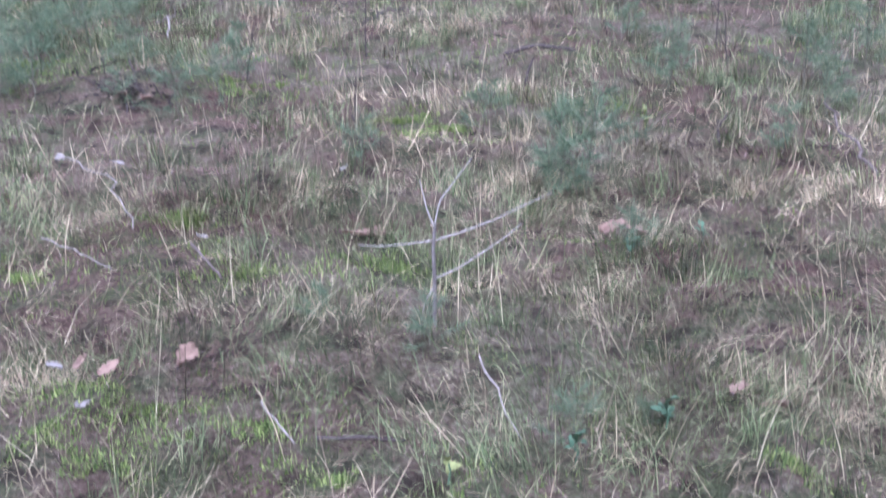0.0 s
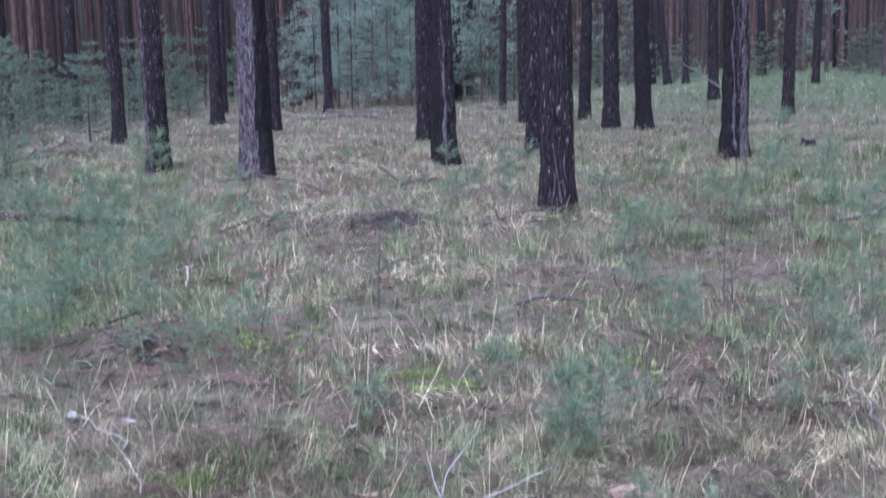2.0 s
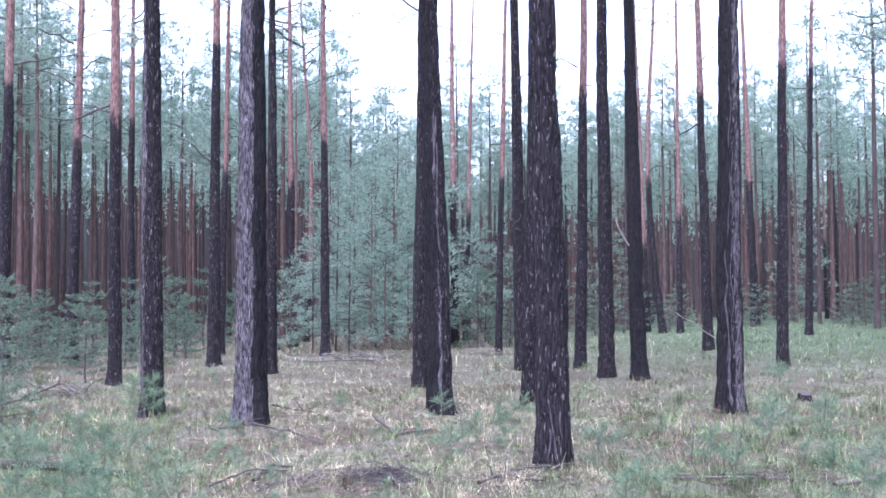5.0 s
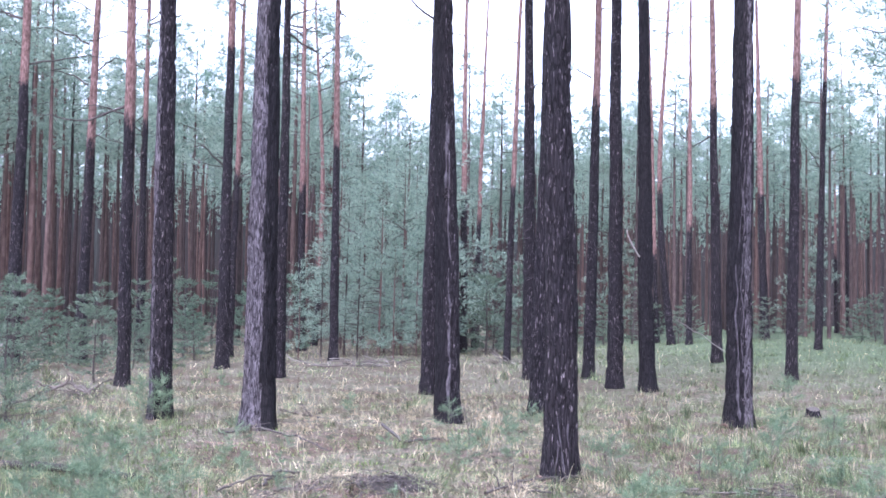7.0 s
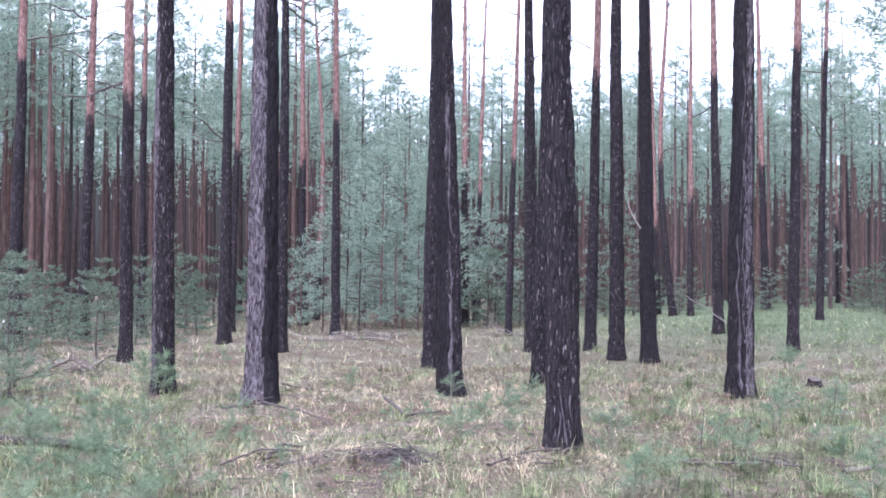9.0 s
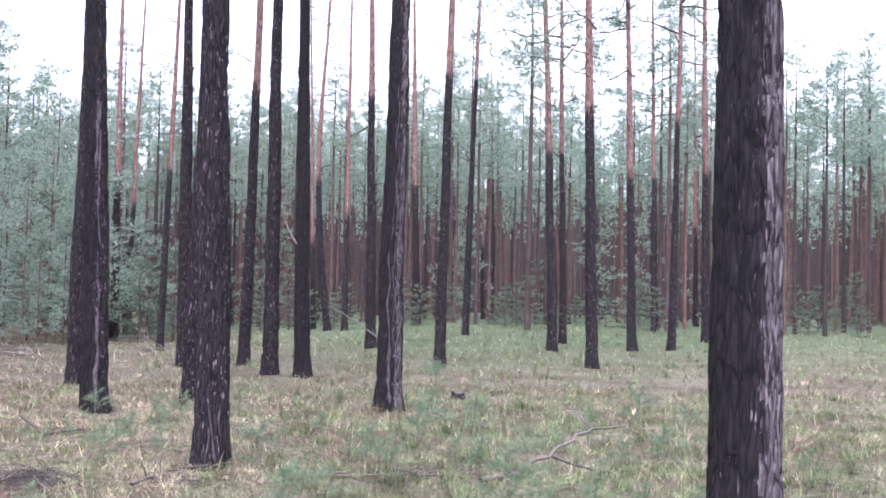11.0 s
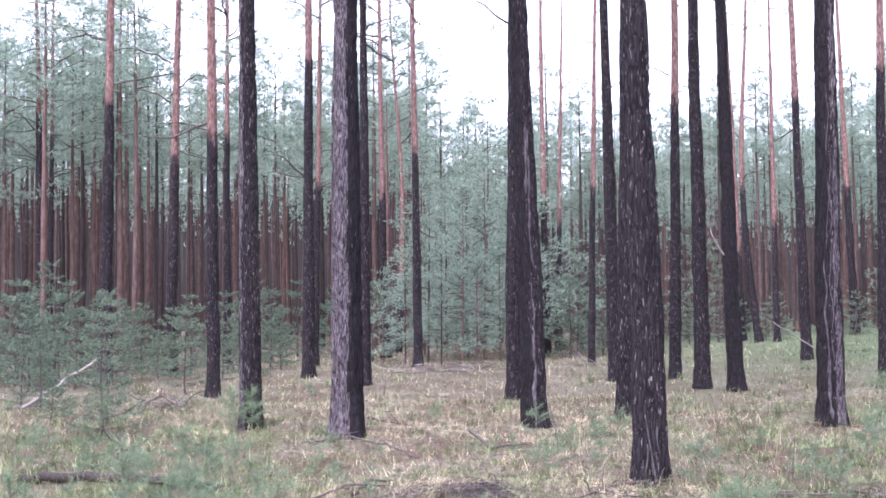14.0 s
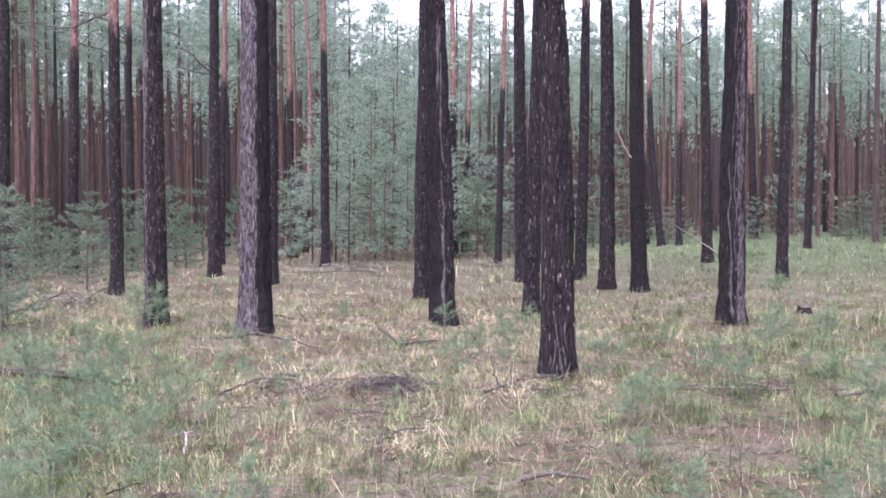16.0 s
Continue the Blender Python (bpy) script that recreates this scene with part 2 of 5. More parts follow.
def smooth(u):
    u = np.clip(u, 0, 1)
    return u * u * (3 - 2 * u)


def hash3(i, j, k):
    h = (i * 374761393 + j * 668265263 + k * 2147483647 + 1013904223) & 0xFFFFFFFF
    h = ((h ^ (h >> 13)) * 1274126177) & 0xFFFFFFFF
    return ((h ^ (h >> 16)) & 0xFFFF) / 65535.0


def vnoise(x, y, z=0.0):
    """Smooth value noise from 0 to 1."""
    x, y, z = np.broadcast_arrays(np.asarray(x, float), np.asarray(y, float), np.asarray(z, float))
    i, j, k = (np.floor(a).astype(np.int64) for a in (x, y, z))
    u, v, w = (smooth(a - b) for a, b in ((x, i), (y, j), (z, k)))
    out = 0
    for a in (0, 1):
        for b in (0, 1):
            for c in (0, 1):
                out = out + hash3(i + a, j + b, k + c) * (u if a else 1 - u) * (v if b else 1 - v) * (w if c else 1 - w)
    return out


def ground_z(x, y):
    """The forest floor: nearly flat, rising a little far off to the right, with a low heap of brushwood."""
    x, y = np.asarray(x, float), np.asarray(y, float)
    az, r = np.degrees(np.arctan2(x, y)), np.hypot(x, y)
    front = smooth((70 - np.abs(az)) / 20)
    z = 0.72 * smooth((az - 3) / 14) * smooth((r - 20) / 36) * front
    z = z + 0.07 * (vnoise(x * 0.9, y * 0.9) - 0.5) + 0.085 * (vnoise(x * 3.1, y * 3.1, 5) - 0.5) + 0.045 * (vnoise(x * 8.5, y * 8.5, 9) - 0.5) * (r < 12)
    z = z + 0.10 * np.exp(-(((x + 0.6) / 0.55) ** 2 + ((y - 10.2) / 0.5) ** 2)) + 0.10 * np.exp(-(((x + 1.55) / 0.55) ** 2 + ((y - 6.25) / 0.3) ** 2))
    return z + 0.10 * np.exp(-(((x + 2.3) / 0.6) ** 2 + ((y - 15.0) / 0.6) ** 2))


def mesh_from(name, verts, tris, mats, index=None, smooth_shade=False):
    me = bpy.data.meshes.new(name)
    verts, tris = np.asarray(verts, np.float32), np.asarray(tris, np.int32)
    me.vertices.add(len(verts))
    me.vertices.foreach_set("co", verts.ravel())
    k = tris.shape[1]
    me.loops.add(tris.size)
    me.loops.foreach_set("vertex_index", tris.ravel())
    me.polygons.add(len(tris))
    me.polygons.foreach_set("loop_start", np.arange(len(tris), dtype=np.int32) * k)
    for m in mats if isinstance(mats, (list, tuple)) else [mats]:
        me.materials.append(m)
    if index is not None:
        me.polygons.foreach_set("material_index", np.asarray(index, np.int32))
    if smooth_shade:
        me.polygons.foreach_set("use_smooth", np.ones(len(tris), bool))
    me.update()
    me.validate()
    return me


def part(name, me, parent, label=""):
    ob = new(name, me)
    ob.parent = parent
    return tagged(ob, label, kind="stuff" if name == "limbwork" else "")


def thing(name, x, y, z=None, turn=0.0):
    ob = new(name)
    ob.matrix_basis = pose(x, y, float(ground_z(x, y)) if z is None else z, 0, 0, turn)
    ob.empty_display_size = 0.1
    return ob


def tube(points, radii, sides=6):
    """A round stick through points: corner places and quads."""
    pts, radii = np.asarray(points, float), np.asarray(radii, float)
    d = np.gradient(pts, axis=0)
    d /= np.linalg.norm(d, axis=1)[:, None] + 1e-9
    ref = np.array([0.0, 0.0, 1.0]) if abs(d[:, 2]).mean() < 0.8 else np.array([1.0, 0.0, 0.0])
    u = np.cross(d, ref)
    u /= np.linalg.norm(u, axis=1)[:, None] + 1e-9
    w = np.cross(d, u)
    a = np.arange(sides) * 2 * np.pi / sides
    ring = pts[:, None] + radii[:, None, None] * (np.cos(a)[None, :, None] * u[:, None] + np.sin(a)[None, :, None] * w[:, None])
    n = len(pts)
    q = []
    for i in range(n - 1):
        for j in range(sides):
            k = (j + 1) % sides
            q.append((i * sides + j, i * sides + k, (i + 1) * sides + k, (i + 1) * sides + j))
    return ring.reshape(-1, 3), np.array(q)


class Heap:
    """Collects pieces of one mesh."""

    def __init__(self):
        self.v, self.f, self.n = [], [], 0

    def add(self, v, f):
        self.v.append(np.asarray(v, float))
        self.f.append(np.asarray(f) + self.n)
        self.n += len(v)

    def mesh(self, name, mat, smooth_shade=False):
        return mesh_from(name, np.concatenate(self.v), np.concatenate(self.f), mat, smooth_shade=smooth_shade)


def needles(centres, ways, per, length, width, spread, r=rng):
    """Tufts of needles: thin triangles that fan out from each centre along its way."""
    n = len(centres) * per
    c, d = np.repeat(centres, per, 0), np.repeat(ways, per, 0)
    t = d + r.normal(0, spread, (n, 3))
    t /= np.linalg.norm(t, axis=1)[:, None] + 1e-9
    side = np.cross(t, r.normal(0, 1, (n, 3)))
    side /= np.linalg.norm(side, axis=1)[:, None] + 1e-9
    ln = length * r.uniform(0.6, 1.2, (n, 1))
    root = c + d * (r.uniform(-0.5, 0.5, (n, 1)) * length)
    v = np.stack([root - side * width / 2, root + side * width / 2, root + t * ln], 1).reshape(-1, 3)
    return v, np.arange(n * 3).reshape(-1, 3)


# ------------------------------------------------------------------ ground
def build_ground():
    rr = np.concatenate([[0.002], np.geomspace(0.4, 60, 190), np.geomspace(66, 1500, 24)])
    a = np.radians(np.concatenate([np.arange(-40, 44, 0.5), np.arange(44, 320, 4.0)]))
    na = len(a)
    x, y = rr[:, None] * np.sin(a) + 0.3, rr[:, None] * np.cos(a) - 0.4
    v = np.stack([x, y, ground_z(x, y)], -1).reshape(-1, 3)
    i, j = np.meshgrid(np.arange(len(rr) - 1), np.arange(na), indexing="ij")
    k = (j + 1) % na
    q = np.stack([i * na + j, (i + 1) * na + j, (i + 1) * na + k, i * na + k], -1).reshape(-1, 4)
    ob = new("ground", mesh_from("ground", v, q, FLOOR, smooth_shade=True))
    tagged(ob, "forest floor of dry needles, moss and matted straw grass", "ground", kind="structure")


build_ground()

# ------------------------------------------------------------------ tall pines
PROFILE_Z = [0, 1.3, 5, 9, 14, 18.5]
PROFILE_R = [1.04, 1.0, 0.79, 0.58, 0.36, 0.06]


def trunk_mesh(d, lean, orange, height, near, wet=None, pale=None, bend=0.0, seed=0):
    """A pine trunk with a flared foot and ridged bark; dark below, thin orange bark above."""
    sides = 44 if near > 1 else (26 if near else 14)
    step = 0.05 if near > 1 else (0.12 if near else 0.35)
    low = 7.0 if near else 13.0
    z = np.concatenate([[-0.25], np.arange(0, low, step), np.arange(low, height, 0.6), [height]])
    a = np.arange(sides) * 2 * np.pi / sides
    A, Z = np.meshgrid(a, z)
    r = d / 2 * np.interp(Z, np.array(PROFILE_Z) * height / 18.5 if height > 18.5 else PROFILE_Z, PROFILE_R)
    zz = np.maximum(Z, 0)
    lobes = 0.5 + 0.5 * np.cos(A * 3 + seed) * np.cos(A * 2 - seed * 2.1)
    r = r * (1 + (0.10 + 0.34 * lobes) * np.exp(-zz / 0.22))
    f = 1.0 / max(d, 0.2) * 0.33
    cx, cy = np.cos(A), np.sin(A)
    k = 5.0 * f * d / 0.33
    n1 = vnoise(cx * k + seed * 7, cy * k, zz * 2.6 + 0.6 * vnoise(cx * 3, cy * 3, zz * 9))
    n2 = vnoise(cx * k * 2.6 + seed * 3, cy * k * 2.6 + 9, zz * 9)
    ridge = 1 - np.abs(2 * n1 - 1)
    rough = np.where(zz < orange, 1.0, 0.3)
    r = r + rough * (0.009 * (n1 > 0.5) - 0.024 * smooth((ridge - 0.66) / 0.3) + 0.016 * (n2 - 0.5)) * (d / 0.33)
    sway = bend * np.sin(zz / height * np.pi * 1.6)
    wob = 0.02 * (vnoise(zz * 0.5, seed * 3.3) - 0.5) * np.minimum(zz, 2)
    X = r * cx + lean[0] * zz + sway + wob
    Y = r * cy + lean[1] * zz
    v = np.stack([X, Y, Z], -1).reshape(-1, 3)
    i, j = np.meshgrid(np.arange(len(z) - 1), np.arange(sides), indexing="ij")
    kk = (j + 1) % sides
    q = np.stack([i * sides + j, i * sides + kk, (i + 1) * sides + kk, (i + 1) * sides + j], -1).reshape(-1, 4)
    zf, af = (z[:-1] + z[1:])[:, None] / 2 + 0 * a, a[None] + 0 * z[:-1, None]
    idx = np.zeros(zf.shape, int)
    for slot, span in ((1, wet), (2, pale)):
        if span:
            off = (af - span[0] + np.pi) % (2 * np.pi) - np.pi
            lim = span[1] + 0.5 * (vnoise(zf * 1.2, seed + 1.5) - 0.5) + 0.3 * (vnoise(zf * 8, af * 3) - 0.5)
            idx = np.where((np.abs(off) < lim) & (idx == 0) & (zf < span[2]), slot, idx)
    me = mesh_from("trunk", v, q, [BARK, BARK_WET, BARK_PALE], idx.ravel(), True)
    upper = me.attributes.new("upper", "FLOAT", "POINT")
    upper.data.foreach_set("value", np.clip((Z - orange) / 2.2 + 0.5, 0, 1).astype(np.float32).ravel())
    return me


def bare_branch(length, rise, droop, r0, seed, fork=2):
    """A dead limb with side twigs, out along x."""
    g = np.random.default_rng(seed)
    h = Heap()
    t = np.linspace(0, 1, 9)
    wander = np.cumsum(g.normal(0, 0.035, (9, 3)), 0) * length
    wander -= wander[0]
    p = np.stack([t * length, 0 * t, rise * t * length - droop * t * t * length], 1) + wander
    h.add(*tube(p, r0 * (1 - 0.85 * t), 6))
    for _ in range(fork):
        s = g.integers(3, 8)
        b = p[s]
        w = g.normal(0, 1, 3) * (0.5, 0.8, 0.5) + (0.7, 0, 0.1)
        ln = length * g.uniform(0.2, 0.45)
        u = np.linspace(0, 1, 5)[:, None]
        q = b + u * w / np.linalg.norm(w) * ln + np.cumsum(g.normal(0, 0.03, (5, 3)), 0) * ln * (u > 0)
        h.add(*tube(q, r0 * 0.45 * (1 - 0.8 * u[:, 0]), 5))
    return h.mesh("branch", TWIG, True)


BRANCHES = [bare_branch(1.0, r, dr, 0.022, 30 + i, f) for i, (r, dr, f) in enumerate([(0.35, 0.5, 3), (0.6, 0.15, 2), (0.05, 0.35, 3), (-0.1, -0.5, 2), (0.8, 0.0, 1)])]


def crown_meshes(seed, z0, z1, radius, limbs, tufts, per, length, width, umbrella=0.5):
    """Limbs and needle clumps of a crown from z0 to z1."""
    g = np.random.default_rng(seed)
    wood, cs, ws = Heap(), [], []
    for i in range(limbs):
        u = (i + g.uniform(0, 1)) / limbs
        z = z0 + (z1 - z0) * u
        a = g.uniform(0, 2 * np.pi)
        ln = radius * (0.35 + 0.65 * np.sin(np.pi * (0.2 + 0.75 * u) ** umbrella)) * g.uniform(0.6, 1.15) * (1 - 0.42 * u ** 3)
        t = np.linspace(0, 1, 6)
        rise = g.uniform(0.1, 0.6)
        p = np.stack([np.cos(a) * t * ln, np.sin(a) * t * ln, z + rise * t * ln - 0.25 * t * t * ln], 1)
        p[1:] += np.cumsum(g.normal(0, 0.04, (5, 3)), 0) * ln
        if radius > 2 or i % 2 == 0:
            wood.add(*tube(p[::2] if radius < 2 else p, ((0.012 + 0.022 * ln / 2) * (1 - 0.85 * t))[::2 if radius < 2 else 1], 3 if radius < 2 else 5))
        k = max(3, int(tufts / limbs * (0.5 + ln / radius)))
        s = g.uniform(0.3, 1.05, k)
        m = max(2, k // 8)
        s = s[:m][g.integers(0, m, k)] if k > m else s
        base = np.stack([np.interp(s, t, p[:, c]) for c in range(3)], 1)
        seat = np.random.default_rng(int(z * 1000) + i).normal(0, 1, (m, 3)) * (0.22, 0.22, 0.10) * ln
        pick = np.unique(s, return_inverse=True)[1] % m
        off = seat[pick] + g.normal(0, 1, (k, 3)) * (0.17, 0.17, 0.09) * (0.6 + 0.25 * radius)
        cs.append(base + off)
        w = off / (np.linalg.norm(off, axis=1)[:, None] + 1e-6) * 0.6 + np.array([np.cos(a) * 0.6, np.sin(a) * 0.6, 0.35])
        ws.append(w / np.linalg.norm(w, axis=1)[:, None])
    nv, nf = needles(np.concatenate(cs), np.concatenate(ws), per, length, width, 0.75, g)
    return wood.mesh("limbwork", TWIG, True), mesh_from("crown", nv, nf, NEEDLE)


TALL_CROWNS = [crown_meshes(50 + i, 0, 6.5, 2.4, 22, 300, 8, 0.26, 0.03) for i in range(3)]
TALL_SPARSE = [crown_meshes(60 + i, 0, 6.0, 1.7, 18, 170, 12, 0.2, 0.018) for i in range(2)]
count = [0]


def pine(x, y, d, lx, ly, orange, near=0, crown=11.0, height=18.5, dead=5, sparse=False, wet=None, pale=None, bend=0.0, low=4.0, label=""):
    """One tall Scots pine: trunk, dead branches on the bare part of the stem, crown."""
    count[0] += 1
    s = count[0]
    g = np.random.default_rng(900 + s)
    t = thing("pine_tree", x, y)
    me = trunk_mesh(d, (lx, ly), orange, height, near, wet, pale, bend, s * 1.37)
    part("trunk", me, t)
    w, c = (TALL_SPARSE if sparse else TALL_CROWNS)[s % (2 if sparse else 3)]
    turn = s * 73.0
    for name, m in (("limbwork", w), ("crown", c)):
        ob = part(name, m, t)
        ob.matrix_basis = pose(lx * crown, ly * crown, crown, 0, 0, turn)
    for i in range(dead):
        z = g.uniform(low, crown)
        a = g.uniform(0, 360)
        ob = part("branch", BRANCHES[g.integers(0, 5)], t)
        k = g.uniform(0.35, 1.35)
        off = d / 2 * np.interp(z, PROFILE_Z, PROFILE_R) * 0.8
        sw = bend * math.sin(z / height * math.pi * 1.6)
        ob.matrix_basis = Matrix.Translation((lx * z + sw + off * math.cos(radians(a)), ly * z + off * math.sin(radians(a)), z)) @ pose(0, 0, 0, 0, 0, a) @ Matrix.Diagonal((k, k, k, 1))
    if not label:
        label = "tall pine with dark ridged bark, bare lower trunk" if orange > 20 else "tall pine, dark foot and orange upper bark"
    return tagged(t, label, "tree", "pines in the grass")


PI = math.pi
# the nearest trunks
pine(1.17, 11.51, 0.31, -0.019, 0.002, 99, 2, dead=2, low=6, label="near pine, dark deeply furrowed bark with worn grey patches")
pine(-2.33, 15.18, 0.39, 0.001, 0, 99, 2, dead=2, low=6.5, wet=(-0.45, 0.95, 99), pale=(-2.35, 1.15, 99), label="stout pine, one side pale grey bark, the other dark")
pine(0.10, 17.17, 0.35, -0.028, 0, 99, 2, dead=2, low=7, wet=(-2.6, 0.9, 99), label="dark pine with a pale scar along its bark")
pine(4.28, 17.17, 0.37, 0.008, -0.002, 99, 2, dead=2, low=7, wet=(-2.7, 0.95, 99), pale=(-1.1, 0.3, 99), label="pine with wavy pale bark plates on one side")
pine(-4.03, 17.09, 0.31, -0.009, -0.002, 99, 2, dead=3, low=5, pale=(-2.6, 0.5, 99), label="slim dark pine with a seedling at its foot")
pine(3.08, 5.12, 0.34, 0, 0, 99, 2, dead=1, low=6, wet=(-2.9, 1.0, 99), pale=(-1.0, 0.7, 99), label="thick pine, dark furrowed bark with a grey flank")
pine(1.50, 18.76, 0.25, 0.022, -0.002, 99, 1, dead=2, low=7)
pine(-0.27, 23.04, 0.29, 0.009, 0, 99, 1, dead=2, low=7)
pine(4.25, 24.62, 0.33, -0.017, 0.003, 99, 1, dead=3, low=7, wet=(-1.6, 1.6, 99), label="pine with nearly black wet bark")
pine(3.65, 25.07, 0.33, -0.005, 0.001, 99, 1, dead=3, low=6)
pine(-6.28, 23.46, 0.26, -0.006, -0.002, 5.3, 1, dead=4)
pine(2.11, 28.50, 0.33, -0.014, 0.001, 99, 1, dead=3, low=7)
pine(-3.72, 27.18, 0.26, -0.001, 0, 99, 1, dead=2, low=7)
pine(3.57, 28.95, 0.28, 0.016, -0.002, 6.8, 1, dead=4)
pine(8.05, 27.42, 0.26, 0.014, -0.004, 7.1, 1, dead=3)
pine(-5.74, 30.96, 0.33, 0.005, 0.001, 8.5, 1, dead=4)
pine(-11.06, 30.54, 0.35, 0.009, 0.003, 7.4, 1, dead=6)
pine(-10.47, 34.28, 0.34, 0.020, 0.006, 6.3, 0, dead=8, low=5)
pine(11.56, 26.37, 0.29, -0.023, 0.010, 6.2, 1, dead=3)
pine(7.99, 34.58, 0.31, -0.017, 0.004, 7.6, 0, dead=4)
pine(-10.30, 40.37, 0.28, -0.002, 0, 8.0, 0, dead=7)
pine(-6.90, 38.43, 0.24, 0.019, 0.003, 6.0, 0, dead=5)
pine(-3.25, 35.69, 0.28, -0.011, -0.001, 6.6, 0, dead=9, crown=10.5)
pine(2.02, 37.41, 0.22, 0.026, -0.001, 5.6, 0, dead=4, sparse=True)
pine(-5.32, 44.64, 0.33, -0.011, -0.001, 6.2, 0, dead=9)
pine(-5.59, 51.77, 0.28, -0.004, 0, 3.2, 0, dead=8, bend=0.25)
pine(0.77, 45.86, 0.32, -0.004, 0, 6.2, 0, dead=4, crown=14, sparse=True)
pine(1.34, 50.95, 0.26, 0.026, -0.001, 5.6, 0, dead=3, crown=15.5, sparse=True)
pine(9.45, 52.29, 0.22, -0.032, 0.006, 3.9, 0, dead=5, crown=13, sparse=True)
pine(9.29, 48.14, 0.30, -0.030, 0.006, 6.2, 0, dead=8, crown=12, sparse=True, bend=-0.35)
pine(9.75, 47.03, 0.25, 0, 0, 4.7, 0, dead=5, crown=13, sparse=True)
pine(13.66, 50.33, 0.36, -0.028, 0.007, 6.2, 0, dead=4, crown=14, sparse=True)
pine(13.05, 41.28, 0.27, 0.023, -0.007, 9.5, 0, dead=6, crown=8.5, sparse=True)
pine(22.79, 68.76, 0.20, -0.009, 0.003, 4.6, 0, dead=5, crown=8.5, height=15, sparse=True)
pine(23.90, 69.81, 0.30, -0.027, 0.009, 12, 0, dead=7, crown=8.5, sparse=True)
pine(-18.28, 43.76, 0.36, -0.020, -0.008, 9.5, 0, dead=10, crown=6.5)
pine(-17.96, 43.66, 0.25, 0.003, 0.001, 8.5, 0, dead=6, crown=10)
pine(13.00, 32.55, 0.28, -0.033, 0.013, 6.0, 0, dead=5, crown=9)
pine(14.75, 36.07, 0.24, -0.018, 0.007, 6.4, 0, dead=5, crown=9)
pine(15.67, 32.82, 0.27, -0.020, 0.010, 5.2, 0, dead=5, crown=9.5)
pine(22.94, 45.87, 0.28, -0.016, 0.008, 6.6, 0, dead=5, crown=9)
pine(16.99, 32.80, 0.24, 0.013, -0.007, 7.0, 0, dead=5, crown=9.5)
pine(28.72, 52.96, 0.25, -0.012, 0.007, 5.0, 0, dead=4, crown=9)
pine(20.39, 36.80, 0.33, -0.014, 0.008, 6.0, 0, dead=4, crown=9.5)


def bough(tree, z, side, length, rise, clump, seed, r0=0.03):
    """One live bough on a stem: a bent limb and the clumps of needles at its end."""
    g = np.random.default_rng(1900 + seed)
    t = np.linspace(0, 1, 9)
    a = radians(side)
    p = np.stack([np.cos(a) * t * length, np.sin(a) * t * length, rise * np.sin(t * 2.2) * length * 0.6], 1)
    p[1:] += np.cumsum(g.normal(0, 0.022, (8, 3)), 0) * length
    v, q = tube(p, r0 * (1 - 0.75 * t), 7)
    limb = part("bough", mesh_from("bough", v, q, TWIG, smooth_shade=True), tree)
    limb.location = (0, 0, z)
    if clump:
        n = int(46 * clump)
        f = g.uniform(0.55, 1.1, n)
        c = np.stack([np.interp(f, t, p[:, k]) for k in range(3)], 1) + g.normal(0, 0.28 * clump, (n, 3)) * (1, 1, 0.55)
        w = g.normal(0, 0.5, (n, 3)) + (0.5 * np.cos(a), 0.5 * np.sin(a), 0.6)
        nv, nf = needles(c, w / np.linalg.norm(w, axis=1)[:, None], 12, 0.17, 0.02, 0.6, g)
        part("foliage", mesh_from("foliage", nv, nf, NEEDLE), limb)


by_place = {(round(o.location.x, 1), round(o.location.y, 1)): o for o in scene.objects if o.name.startswith("pine_tree")}


def ridge(key, d, lean, off, z0, z1, w0, w1, seed, drift=0.0):
    """A pale raised strip of bark that winds up the side of a trunk."""
    tree = by_place[key]
    g = np.random.default_rng(2500 + seed)
    n = int(8 + 26 * (z1 - z0))
    z = np.linspace(z0, z1, n)
    u = (z - z0) / (z1 - z0)
    mid = math.atan2(-key[1], -key[0]) + off + drift * u + 0.06 * np.sin(z * 7.5 + seed) + 0.22 * (vnoise(z * 3.1, seed * 1.7) - 0.5) + 0.12 * (vnoise(z * 9.0, seed * 2.7) - 0.5)
    r = d / 2 * np.interp(z, PROFILE_Z, PROFILE_R) * (1 + 0.16 * np.exp(-z / 0.22))
    half = (w0 + (w1 - w0) * u ** 0.6) * (0.25 + 1.5 * vnoise(z * 6.0, seed + 3.3) ** 1.3) * np.minimum(1, 8 * np.minimum(u, 1 - u) + 0.15)
    rows = []
    for k, h in ((-1.0, -0.016), (-0.55, 0.008), (0.1, 0.013), (0.6, 0.007), (1.0, -0.016)):
        a = mid + k * half / r
        rr = r + h + g.normal(0, 0.003, n)
        rows.append(np.stack([rr * np.cos(a) + lean[0] * z, rr * np.sin(a) + lean[1] * z, z], 1))
    v = np.concatenate(rows)
    q = [(i * n + j, (i + 1) * n + j, (i + 1) * n + j + 1, i * n + j + 1) for i in range(4) for j in range(n - 1)]
    part("bark_ridge", mesh_from("bark_ridge", v, q, RIDGE, smooth_shade=True), tree)


